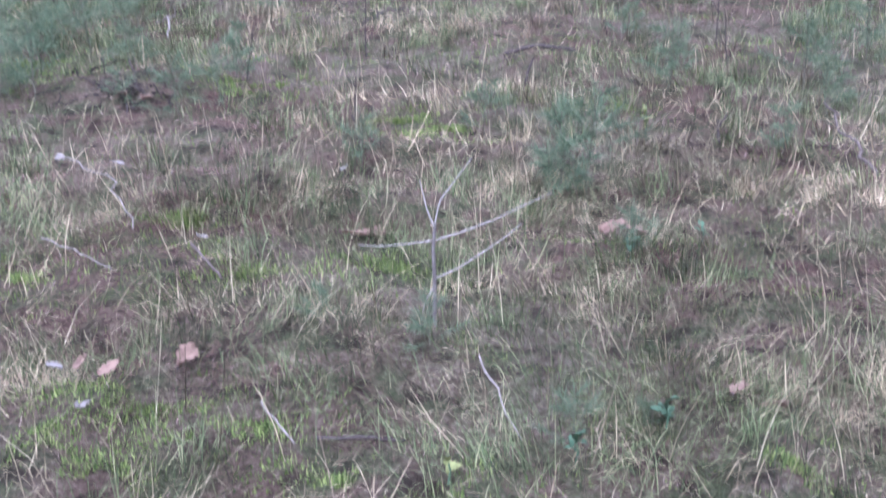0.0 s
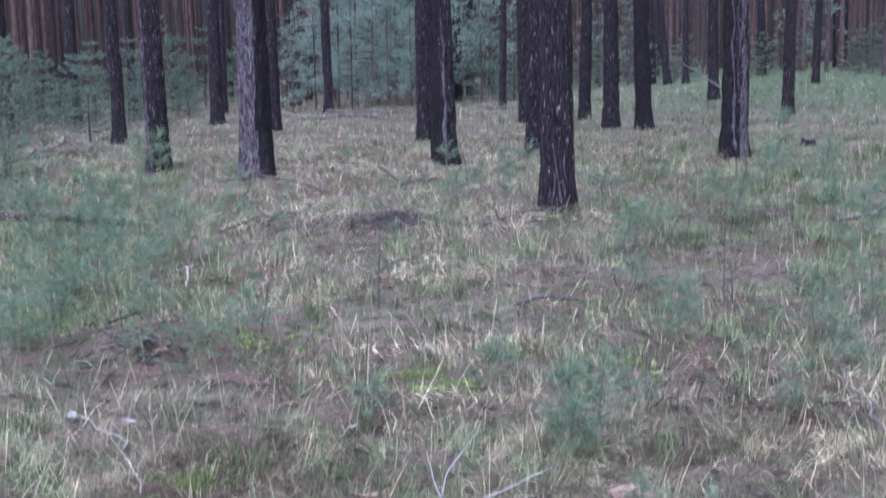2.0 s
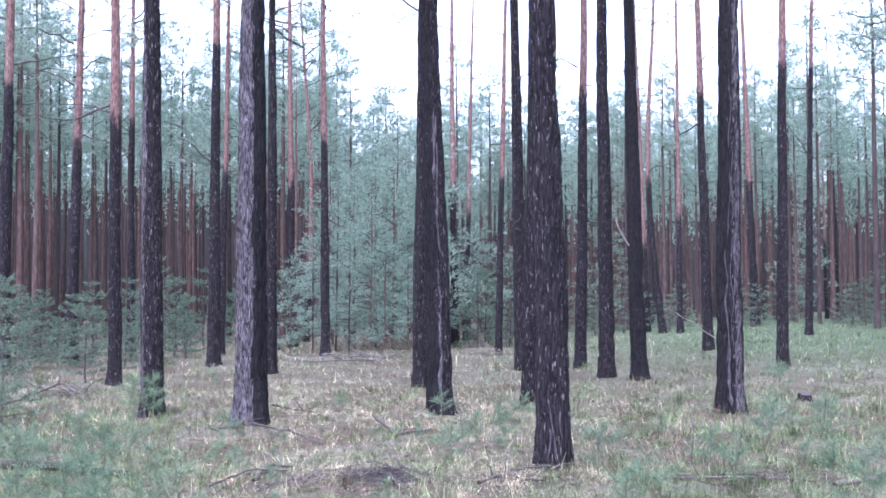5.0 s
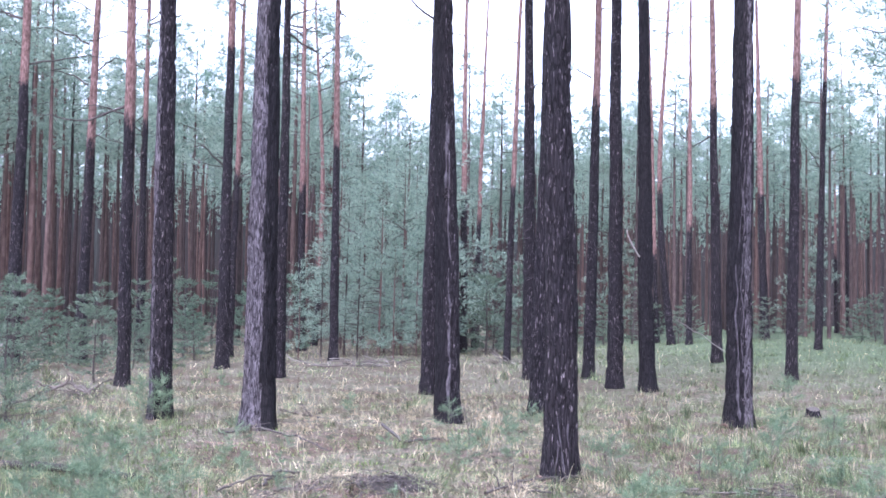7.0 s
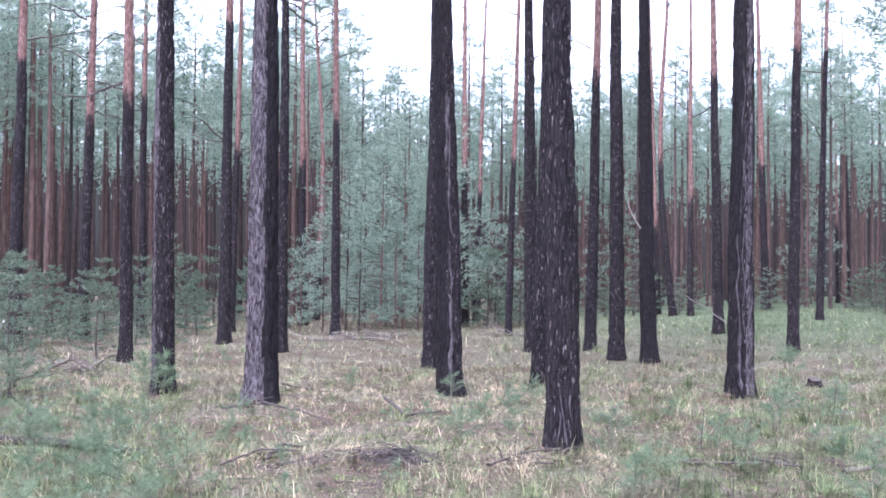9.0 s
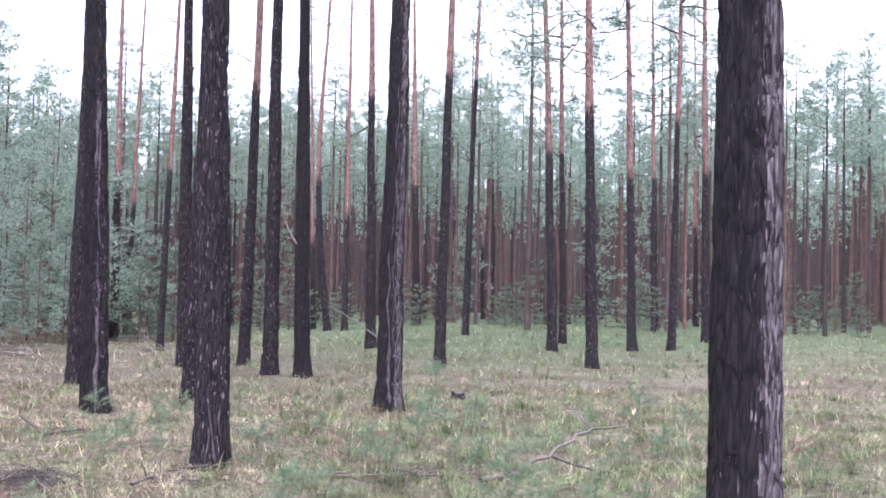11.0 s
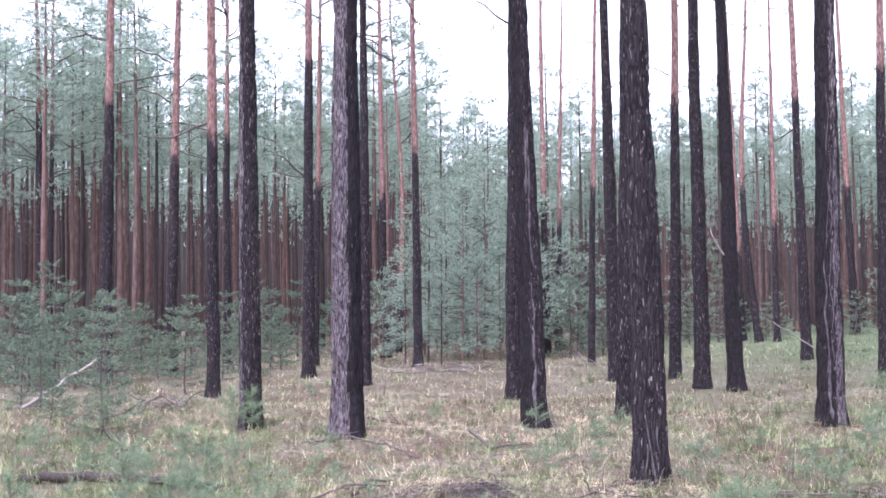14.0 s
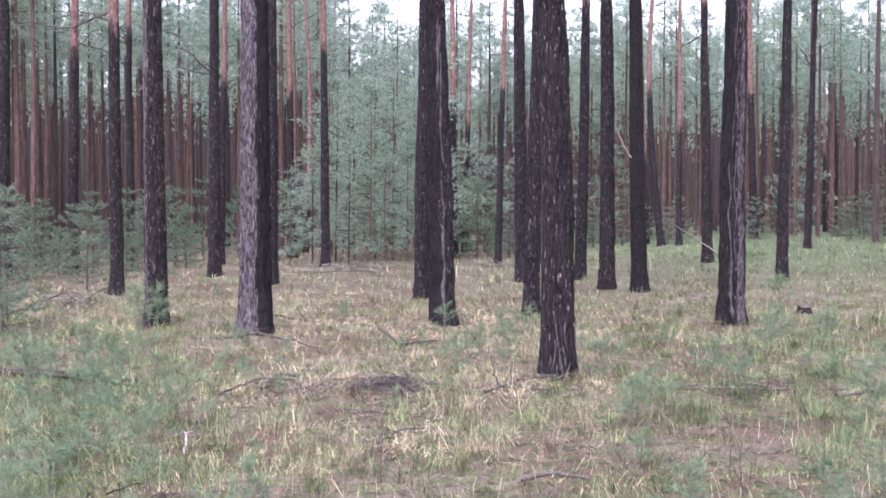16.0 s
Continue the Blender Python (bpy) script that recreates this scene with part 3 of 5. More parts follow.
dv, dq = tube([(-0.14, -0.04, 2.70), (-0.25, -0.08, 2.84), (-0.36, -0.1, 3.02), (-0.45, -0.1, 3.22), (-0.47, -0.08, 3.36)], [0.02, 0.018, 0.015, 0.011, 0.006], 7)
part("branch", mesh_from("branch", dv, dq, PALE_WOOD, smooth_shade=True), by_place[(4.2, 24.6)] if (4.2, 24.6) in by_place else by_place[(4.3, 24.6)], "bleached broken dead branch")
WAVY, SCARRED, FRONT = (4.3, 17.2), (0.1, 17.2), (1.2, 11.5)
for i, (off, z0, z1, w0, w1, drift) in enumerate(((-0.4, 0.1, 0.4, 0.012, 0.008, 0.1), (0.0, 0.06, 0.62, 0.034, 0.010, -0.12), (0.5, 0.3, 0.55, 0.010, 0.007, -0.1))):
    ridge(FRONT, 0.31, (-0.019, 0.002), off, z0, z1, w0, w1, 50 + i, drift)
for i, (off, z0, z1, w0, w1, drift) in enumerate(((-0.16, 0.75, 2.35, 0.016, 0.010, -0.06), (0.02, 0.12, 1.05, 0.05, 0.02, -0.12), (0.2, 0.9, 2.6, 0.009, 0.008, -0.04), (0.0, 2.5, 3.6, 0.011, 0.009, 0.05),
                                                  (0.22, 2.7, 3.8, 0.01, 0.009, 0.0), (0.5, 0.3, 1.4, 0.014, 0.01, 0.1), (0.45, 1.7, 3.1, 0.01, 0.008, 0.05), (0.1, 3.8, 4.9, 0.012, 0.008, 0.0))):
    ridge(WAVY, 0.37, (0.008, -0.002), off, z0, z1, w0, w1, i, drift)
for i, (off, z0, z1, w0, w1, drift) in enumerate(((0.12, 0.15, 0.95, 0.04, 0.03, -0.05), (0.1, 0.9, 2.2, 0.03, 0.014, 0.1), (0.32, 2.3, 3.3, 0.012, 0.01, -0.12), (0.1, 3.3, 4.4, 0.026, 0.016, 0.1), (0.36, 3.2, 4.3, 0.012, 0.012, 0.0))):
    ridge(SCARRED, 0.35, (-0.028, 0.0), off, z0, z1, w0, w1, 20 + i, drift)
T3, T2, T1 = by_place[(-6.3, 23.5)], by_place[(-10.5, 34.3)], by_place[(-11.1, 30.5)]
bough(T3, 5.6, 182, 1.9, -0.25, 0, 1, 0.03)
bough(T3, 5.3, 200, 1.1, 0.3, 0, 2, 0.02)
bough(T2, 9.2, 178, 1.9, 0.3, 2.0, 3)
bough(T2, 8.2, 20, 1.2, 0.9, 0, 4)
bough(T2, 8.0, 165, 1.4, 0.5, 0, 5)
bough(T1, 9.0, 170, 1.6, 0.3, 1.2, 6)
bough(T1, 7.8, 10, 2.0, 0.3, 0, 7)
L1 = by_place[(-18.3, 43.8)]
for i, (z, a, ln, c) in enumerate(((7.6, 185, 2.2, 1.2), (8.8, 170, 2.0, 1.2), (6.0, 190, 2.4, 1.0), (9.8, 200, 2.3, 1.3), (5.2, 175, 1.8, 0), (8.4, 340, 1.6, 1.0))):
    bough(L1, z, a, ln, 0.2, c, 10 + i)
bough(by_place[(0.8, 45.9)], 12.3, 180, 2.1, 0.2, 0.9, 20, 0.025)
for i, (key, z, a, ln, c) in enumerate((((-5.3, 44.6), 9.5, 200, 1.8, 0.9), ((-5.3, 44.6), 8.6, 350, 1.9, 1.0), ((-5.6, 51.8), 9.2, 10, 1.6, 1.1), ((-3.2, 35.7), 8.4, 0, 0.9, 0.6), ((-10.3, 40.4), 9.6, 190, 1.6, 0.9),
                                        ((13.0, 41.3), 7.5, 190, 1.5, 0.9), ((13.0, 41.3), 6.4, 5, 1.5, 0.8), ((23.9, 69.8), 9.5, 20, 2.4, 1.3), ((22.8, 68.8), 7.5, 170, 1.8, 1.1), ((9.3, 48.1), 9.0, 180, 1.8, 0.4),
                                        ((11.6, 26.4), 8.2, 188, 2.7, 1.6), ((11.6, 26.4), 6.9, 192, 2.3, 0.9), ((11.6, 26.4), 7.5, 175, 2.0, 1.2), ((13.0, 32.5), 7.2, 185, 2.0, 1.0), ((14.8, 36.1), 7.9, 10, 2.0, 1.1), ((15.7, 32.8), 8.3, 200, 2.0, 1.1), ((3.6, 29.0), 7.4, 175, 0.9, 0.5),
                                        ((-18.3, 43.8), 8.0, 20, 3.2, 1.5), ((-18.3, 43.8), 9.2, 320, 3.0, 1.6), ((-18.3, 43.8), 10.4, 30, 3.0, 1.6), ((-18.3, 43.8), 9.8, 200, 2.8, 1.5), ((-18.0, 43.7), 10.8, 340, 2.6, 1.4),
                                        ((-11.1, 30.5), 9.0, 190, 1.8, 1.0), ((-10.5, 34.3), 9.3, 20, 2.2, 1.2), ((-10.5, 34.3), 10.2, 200, 2.4, 1.3), ((-10.3, 40.4), 10.6, 30, 2.2, 1.3), ((-5.3, 44.6), 10.8, 160, 2.4, 1.4))):
    if key in by_place:
        bough(by_place[key], z, a, ln, 0.35, c, 30 + i, 0.022)

# ------------------------------------------------------------------ pole stand behind
def stand_pine(seed, height, clear, radius, tufts, d, dense=1.0):
    g = np.random.default_rng(seed)
    t = new("pine_tree")
    zs = np.array([-0.3, 0, 2, 5, height * 0.7, height - 0.3])
    bx = np.concatenate([[0, 0], np.cumsum(g.normal(0, 0.06, 4))])
    v, q = tube(np.stack([bx, bx[::-1] * 0.3, zs], 1), d / 2 * np.array([1.25, 1.1, 0.95, 0.8, 0.5, 0.12]), 8)
    part("trunk", mesh_from("trunk", v, q, BARK_STAND, smooth_shade=True), t)
    w, c = crown_meshes(seed + 1, clear, height, radius * 1.12, int(20 * dense), int(tufts * 1.3), 5, 0.22, 0.041)
    part("limbwork", w, t)
    part("crown", c, t)
    return tagged(t, "slender plantation pine, reddish stem, blue-green crown", "tree", "pine stand behind the clearing")


stand_kinds = [stand_pine(200 + 10 * i, h, c, r, n, d) for i, (h, c, r, n, d) in enumerate([
    (13.0, 8.2, 1.5, 330, 0.20), (14.0, 9.2, 1.4, 310, 0.22), (12.5, 7.6, 1.5, 330, 0.18), (15.0, 9.8, 1.6, 340, 0.24), (13.0, 7.0, 1.6, 340, 0.19)])]
bushy_kinds = [stand_pine(300 + 10 * i, h, c, r, n, d, 1.6) for i, (h, c, r, n, d) in enumerate([
    (9.5, 0.6, 1.9, 520, 0.12), (8.0, 0.4, 1.8, 480, 0.10), (10.5, 0.9, 1.9, 540, 0.13)])]
for ob in bushy_kinds:
    tagged(ob, "dense mid-sized pine, foliage almost to the ground", "tree", "mid-sized pines behind the clearing")


def place_all(kinds, spots):
    """Sets the kinds on the spots (x, y, scale, turn); the first ones take the originals."""
    for i, (x, y, k, turn) in enumerate(spots):
        src = kinds[i % len(kinds)]
        m = Matrix.LocRotScale((x, y, float(ground_z(x, y)) - 0.02), Euler((0, 0, turn)), (k, k, k))
        if i < len(kinds):
            src.matrix_basis = m
        else:
            c = copy_thing(src, m)
            c.matrix_basis = m


def sprinkle(n, az0, az1, r0, r1, gap, k0, k1, seed, taken):
    g = np.random.default_rng(seed)
    out, tries = [], 0
    while len(out) < n and tries < n * 60:
        tries += 1
        az = radians(g.uniform(az0, az1))
        r = math.sqrt(g.uniform(r0 * r0, r1 * r1))
        x, y = r * math.sin(az), r * math.cos(az)
        if all((x - a) ** 2 + (y - b) ** 2 > gap * gap for a, b in taken):
            taken.append((x, y))
            out.append((x, y, g.uniform(k0, k1), g.uniform(0, 6.28)))
    return out


taken = []
bushy = sprinkle(14, -5.2, 0.6, 43, 54, 1.7, 0.72, 1.0, 5, taken) + sprinkle(5, 17, 30, 58, 72, 2.6, 0.7, 0.95, 6, taken) + sprinkle(3, 2, 12, 62, 72, 2.2, 0.7, 1.0, 16, taken)
for i, (x, y, k) in enumerate(((-4.6, 38.0, 0.40), (-4.1, 40.4, 0.48), (-2.75, 38.4, 0.46), (-1.6, 38.6, 0.50), (-3.4, 41.5, 0.62), (-2.2, 41.0, 0.66), (-0.9, 40.5, 0.56), (-0.4, 42.5, 0.62), (-1.5, 43.0, 0.78), (-2.9, 43.2, 0.80), (1.9, 44.5, 0.42), (2.9, 46.0, 0.4))):
    bushy.append((x, y, k, i * 1.9))
place_all(bushy_kinds, bushy)
stand = sprinkle(24, -38, -17, 44, 58, 1.6, 0.95, 1.2, 18, taken) + sprinkle(118, -34, -4, 50, 76, 1.15, 0.95, 1.2, 8, taken) + sprinkle(40, -4, 1.5, 54, 78, 1.2, 0.75, 0.95, 9, taken) \
    + sprinkle(88, 1.5, 17, 58, 80, 1.2, 0.78, 1.0, 10, taken) + sprinkle(104, 16, 46, 47, 80, 1.4, 0.82, 1.04, 11, taken)
stand.sort(key=lambda p: p[0] ** 2 + p[1] ** 2)
stand, beyond = stand[:228], stand[228:]
random.Random(3).shuffle(stand)
place_all(stand_kinds, stand)


def join_stand(spots):
    """The back rows of the stand, which nobody could count."""
    heaps = {"trunk": Heap(), "limbwork": Heap(), "crown": Heap()}
    pool = {}
    for kind, ob in enumerate(stand_kinds):
        for child in ob.children:
            me = child.data
            co = np.empty(len(me.vertices) * 3)
            me.vertices.foreach_get("co", co)
            size = len(me.polygons[0].vertices)
            ix = np.empty(len(me.loops), int)
            me.loops.foreach_get("vertex_index", ix)
            pool[kind, child.name.split(".")[0]] = co.reshape(-1, 3), ix.reshape(-1, size)
    for i, (x, y, k, turn) in enumerate(spots):
        c, s = math.cos(turn) * k, math.sin(turn) * k
        rot = np.array([[c, -s, 0], [s, c, 0], [0, 0, k]])
        for name, heap in heaps.items():
            co, ix = pool[i % 5, name]
            if name == "crown":
                ix = ix[::2]
            heap.add(co @ rot.T + (x, y, float(ground_z(x, y)) - 0.02), ix)
    for name, mat, label in (("trunk", BARK_STAND, "slim reddish stems in the back rows of pines"), ("limbwork", TWIG, "thin limbs in the back rows of pines"), ("crown", NEEDLE, "blue-green crowns of the back rows of pines")):
        tagged(new("back_rows_" + name, heaps[name].mesh("back_rows_" + name, mat, name == "trunk")), label, "forest", kind="stuff")


join_stand(beyond)


def far_woods():
    """The wood beyond, all round, and a dark backdrop painted as its inner shade."""
    g = np.random.default_rng(77)
    trunks, cs, ws = Heap(), [], []
    for i in range(1020):
        ahead = i < 860
        a = radians(g.uniform(-45, -4)) if i < 430 else (radians(g.uniform(-4, 50)) if ahead else radians(g.uniform(50, 315)))
        left = i < 430
        r = g.uniform(78, 118)
        x, y = r * np.sin(a), r * np.cos(a)
        z = float(ground_z(x, y))
        h = g.uniform(13.0, 16.0) * (1.14 if left else 0.95) * (0.88 if -0.09 < a < 0.01 else 1.0)
        v, q = tube(np.array([[x, y, z - 0.2], [x + g.normal(0, 0.15), y, z + h * 0.5], [x + g.normal(0, 0.3), y, z + h]]), np.array([0.14, 0.11, 0.03]) * g.uniform(0.6, 1.25), 5)
        trunks.add(v, q)
        n = 60 if ahead else 20
        u = g.uniform(g.uniform(0.52, 0.78) if left else g.uniform(0.46, 0.72), 1.0, n)
        rad = 2.1 * (1.1 - u) ** 0.5
        b = g.uniform(0, 2 * np.pi, n)
        rr = rad * np.sqrt(g.uniform(0.1, 1, n))
        cs.append(np.stack([x + rr * np.cos(b), y + rr * np.sin(b), z + h * u], 1))
        ws.append(np.stack([np.cos(b) * 0.5, np.sin(b) * 0.5, 0.6 + 0 * b], 1))
    ob = new("far_wood_trunks", trunks.mesh("far_wood_trunks", BARK_STAND, True))
    tagged(ob, "distant reddish stems of the pine wood", "forest", kind="stuff")
    nv, nf = needles(np.concatenate(cs), np.concatenate(ws), 5, 0.48, 0.115, 0.8, g)
    ob = new("far_wood_foliage", mesh_from("far_wood_foliage", nv, nf, NEEDLE))
    tagged(ob, "distant blue-green canopy of the pine wood", "forest", kind="stuff")
    # backdrop ring closes the gaps; the shade is put into its colour
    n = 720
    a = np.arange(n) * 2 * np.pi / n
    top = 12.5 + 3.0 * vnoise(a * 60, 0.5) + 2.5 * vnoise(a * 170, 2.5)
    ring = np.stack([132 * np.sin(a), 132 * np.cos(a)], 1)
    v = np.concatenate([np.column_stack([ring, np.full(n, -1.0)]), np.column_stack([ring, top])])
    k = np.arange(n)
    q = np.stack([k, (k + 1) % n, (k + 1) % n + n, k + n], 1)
    tagged(new("backdrop", mesh_from("backdrop", v, q, WOOD_SHADE)), "dark backdrop ring painted as far stems and the shade between them", "forest", kind="structure")


far_woods()


def shading_wood():
    """Unseen pines beside and behind the viewer, added to shade and close the clearing."""
    g = np.random.default_rng(78)
    heaps = {"trunks": Heap(), "crowns": Heap()}
    spots = []
    while len(spots) < 96:
        a, r = g.uniform(radians(47), radians(331)), math.sqrt(g.uniform(10 ** 2, 62 ** 2))
        x, y = r * math.sin(a), r * math.cos(a)
        # directly behind the viewer only far ones, so light reaches the faces turned here
        if (r > 40 or abs(math.degrees(a) - 190) > 75) and all((x - p) ** 2 + (y - q) ** 2 > 9 for p, q in spots):
            spots.append((x, y))
    for x, y in spots:
        z, h, d = float(ground_z(x, y)), g.uniform(15, 18), g.uniform(0.12, 0.19)
        heaps["trunks"].add(*tube(np.array([[x, y, z - 0.2], [x + g.normal(0, 0.1), y, z + h * 0.5], [x + g.normal(0, 0.2), y, z + h]]), np.array([d * 1.15, d * 0.8, 0.03]), 9))
        n = 190
        u = g.uniform(0.56, 1.0, n)
        b = g.uniform(0, 2 * np.pi, n)
        rr = 2.7 * (1.1 - u) ** 0.5 * np.sqrt(g.uniform(0.05, 1, n))
        c = np.stack([x + rr * np.cos(b), y + rr * np.sin(b), z + h * u], 1)
        w = np.stack([np.cos(b) * 0.5, np.sin(b) * 0.5, 0.5 + 0 * b], 1)
        heaps["crowns"].add(*needles(c, w, 5, 0.4, 0.10, 0.8, g))
    tagged(new("wood_around_trunks", heaps["trunks"].mesh("wood_around_trunks", BARK, True)), "dark stems of unseen pines added to shade the clearing's sides", "forest", kind="stuff")
    tagged(new("wood_around_crowns", heaps["crowns"].mesh("wood_around_crowns", NEEDLE)), "needle crowns of unseen pines added to shade the clearing's sides", "forest", kind="stuff")


shading_wood()

# ------------------------------------------------------------------ young pines at the edge of the clearing
def young_pine(seed, height, per=12, whorls=8):
    g = np.random.default_rng(seed)
    t = new("young_pine")
    z = np.linspace(-0.05, height, 10)
    p = np.stack([np.cumsum(g.normal(0, 0.008 * height, 10)), np.cumsum(g.normal(0, 0.008 * height, 10)), z], 1)
    p[0, :2] = 0
    v, q = tube(p, np.linspace(0.014 * height + 0.006, 0.004, 10), 7)
    part("stem", mesh_from("stem", v, q, TWIG, smooth_shade=True), t)
    wood, cs, ws = Heap(), [], []
    for w in range(whorls):
        u = 0.08 + 0.87 * w / (whorls - 1)
        zc = height * u
        c0 = np.array([np.interp(zc, z, p[:, 0]), np.interp(zc, z, p[:, 1]), zc])
        a0 = g.uniform(0, 6.28)
        k = g.integers(4, 7)
        for b in range(k):
            a = a0 + b * 6.283 / k + g.normal(0, 0.2)
            c0 = c0 + (0, 0, g.normal(0, 0.018 * height))
            ln = height * 0.40 * (1.04 - u) ** 0.85 * g.uniform(0.7, 1.1) + 0.04 * height
            s = np.linspace(0, 1, 5)
            rise = 0.05 + 0.75 * u + g.normal(0, 0.12)
            path = c0 + np.stack([np.cos(a) * s * ln, np.sin(a) * s * ln, (rise * s * s * 0.7 + 0.1 * s) * ln], 1)
            wood.add(*tube(path[::2], ((0.003 + 0.004 * height * (1 - u)) * (1 - 0.7 * s))[::2], 3))
            m = int(6 + 14 * ln / (0.4 * height))
            f = g.uniform(0.4, 1.05, m) ** 0.8
            sideways = np.array([-np.sin(a), np.cos(a), 0.0])
            reach = g.normal(0, 0.22, (m, 1)) * ln * f[:, None] * (1.25 - f[:, None]) * 1.6
            cc = np.stack([np.interp(f, s, path[:, i]) for i in range(3)], 1) + sideways * reach + g.normal(0, 0.025, (m, 3)) * ln
            cs.append(cc)
            dd = np.array([np.cos(a) * 0.8, np.sin(a) * 0.8, 0.22]) + sideways * np.sign(reach) * 0.5 + g.normal(0, 0.2, (m, 3)) * (1, 1, 0.6)
            ws.append(dd / np.linalg.norm(dd, axis=1)[:, None])
    cs.append(p[-3:] + 0)
    ws.append(np.tile([0, 0, 1.0], (3, 1)))
    part("limbwork", wood.mesh("limbwork", TWIG), t)
    nv, nf = needles(np.concatenate(cs), np.concatenate(ws), per, 0.035 * height ** 0.5 + 0.045, 0.015 + 0.005 * height ** 0.5, 0.5, g)
    part("needles", mesh_from("needles", nv, nf, NEEDLE_YOUNG), t)
    return tagged(t, "young pine with soft blue-green needles in whorls", "tree", "young pines at the edge of the clearing")


young_kinds = [young_pine(400 + i, h, 7, w) for i, (h, w) in enumerate([(2.4, 8), (2.9, 9), (2.0, 7), (3.4, 10), (2.6, 8)])]
yspots = []
for x, y, k in ((-12.05, 36.4, 1.1), (-9.5, 33.1, 1.0), (-8.1, 37.2, 1.1), (-9.7, 42.0, 1.2), 
                (1.6, 44.0, 1.2), (2.2, 47.7, 1.3), (4.9, 46.2, 1.0), (7.3, 53.7, 1.0), (8.3, 52.0, 1.0), (-10.8, 29.7, 1.05), (-12.5, 28.8, 1.15), (-13.7, 34.6, 1.2),
                (-12.1, 36.1, 1.2), (-10.4, 28.9, 0.85), (-8.7, 40.1, 1.2), (-14.6, 31.0, 1.2), (-16.0, 33.5, 1.25), (-15.2, 29.2, 0.95), (-7.6, 31.5, 0.8), (-11.6, 33.0, 1.05),
                 (-5.4, 41.6, 1.2), (-6.6, 42.5, 1.1), (-13.2, 39.5, 1.2), (-15.8, 38.2, 1.3),
                (-18.2, 36.5, 1.2), (-17.4, 31.3, 1.1), (2.9, 45.5, 1.25), (3.4, 50.0, 1.2), (0.7, 48.2, 1.2), (10.6, 51.0, 0.8), (-7.4, 45.0, 1.3), (-9.0, 46.5, 1.35), (-11.2, 44.0, 1.3)):
    yspots.append((x, y, k * (0.78 if x < -6.9 else 0.95), rng.uniform(0, 6.28)))
yspots += sprinkle(12, -29, -13.5, 30, 41, 1.8, 0.45, 0.8, 22, [(a, b) for a, b, _, _ in yspots])
yspots += sprinkle(22, 13, 42, 48, 60, 1.8, 0.45, 0.9, 21, []) + sprinkle(24, 2.5, 28, 47, 58, 1.2, 0.3, 0.6, 24, [])
for x, y, k in ((-10.2, 26.2, 0.8), (-11.2, 26.0, 0.9), (-12.0, 27.2, 0.95), (-11.4, 28.0, 0.95), (-10.0, 27.6, 0.75), (-12.8, 26.4, 0.9), (-13.6, 28.0, 1.0), (-13.0, 29.6, 1.0), (-9.3, 29.5, 0.7), (-14.6, 27.0, 0.9), (-12.4, 30.8, 0.95),
                (-9.6, 31.4, 0.85), (-8.6, 33.6, 0.9), (-7.4, 35.5, 0.9), (-5.87, 16.1, 0.5), (-8.6, 20.5, 0.5), (-9.6, 22.0, 0.55), (-7.1, 24.3, 0.6), (-7.6, 18.5, 0.36), (-6.3, 17.4, 0.3)):
    yspots.append((x, y, k * (0.9 if y > 25 else 1.0), rng.uniform(0, 6.28)))
place_all(young_kinds, yspots)


# ------------------------------------------------------------------ seedlings
def seedling(seed, height, shoots, per, length):
    g = np.random.default_rng(seed)
    t = new("pine_seedling")
    z = np.linspace(-0.02, height, 6)
    p = np.stack([np.cumsum(g.normal(0, 0.02 * height, 6)), np.cumsum(g.normal(0, 0.02 * height, 6)), z], 1)
    p[0, :2] = 0
    v, q = tube(p, np.linspace(0.004, 0.0018, 6), 6)
    part("stem", mesh_from("stem", v, q, SEED_STEM, smooth_shade=True), t)
    wood, cs, ws = Heap(), [], []
    for i in range(shoots):
        u = g.uniform(0.15, 0.95)
        c0 = np.array([np.interp(u * height, z, p[:, k]) for k in range(3)])
        a = g.uniform(0, 6.28)
        ln = height * g.uniform(0.3, 0.6) * (1.2 - u)
        d = np.array([np.cos(a), np.sin(a), 0.25 + 0.4 * u])
        s = np.linspace(0, 1, 4)[:, None]
        path = c0 + s * d * ln
        wood.add(*tube(path, np.array([0.0028, 0.0024, 0.002, 0.0012]), 4))
        f = np.linspace(0.5, 1.05, 5)
        cs.append(c0 + f[:, None] * d * ln)
        ws.append(np.tile(d / np.linalg.norm(d), (5, 1)))
    f = np.linspace(0.4, 1.0, 7)
    cs.append(np.stack([np.interp(f * height, z, p[:, k]) for k in range(3)], 1))
    ws.append(np.tile([0, 0, 1.0], (7, 1)))
    part("limbwork", wood.mesh("limbwork", SEED_STEM), t)
    nv, nf = needles(np.concatenate(cs), np.concatenate(ws), per, length, 0.0027, 0.8, g)
    part("needles", mesh_from("needles", nv, nf, NEEDLE_SEED), t)
    return tagged(t, "small pine seedling with blue-green needles in the grass", "seedling", "pine seedlings in the grass")


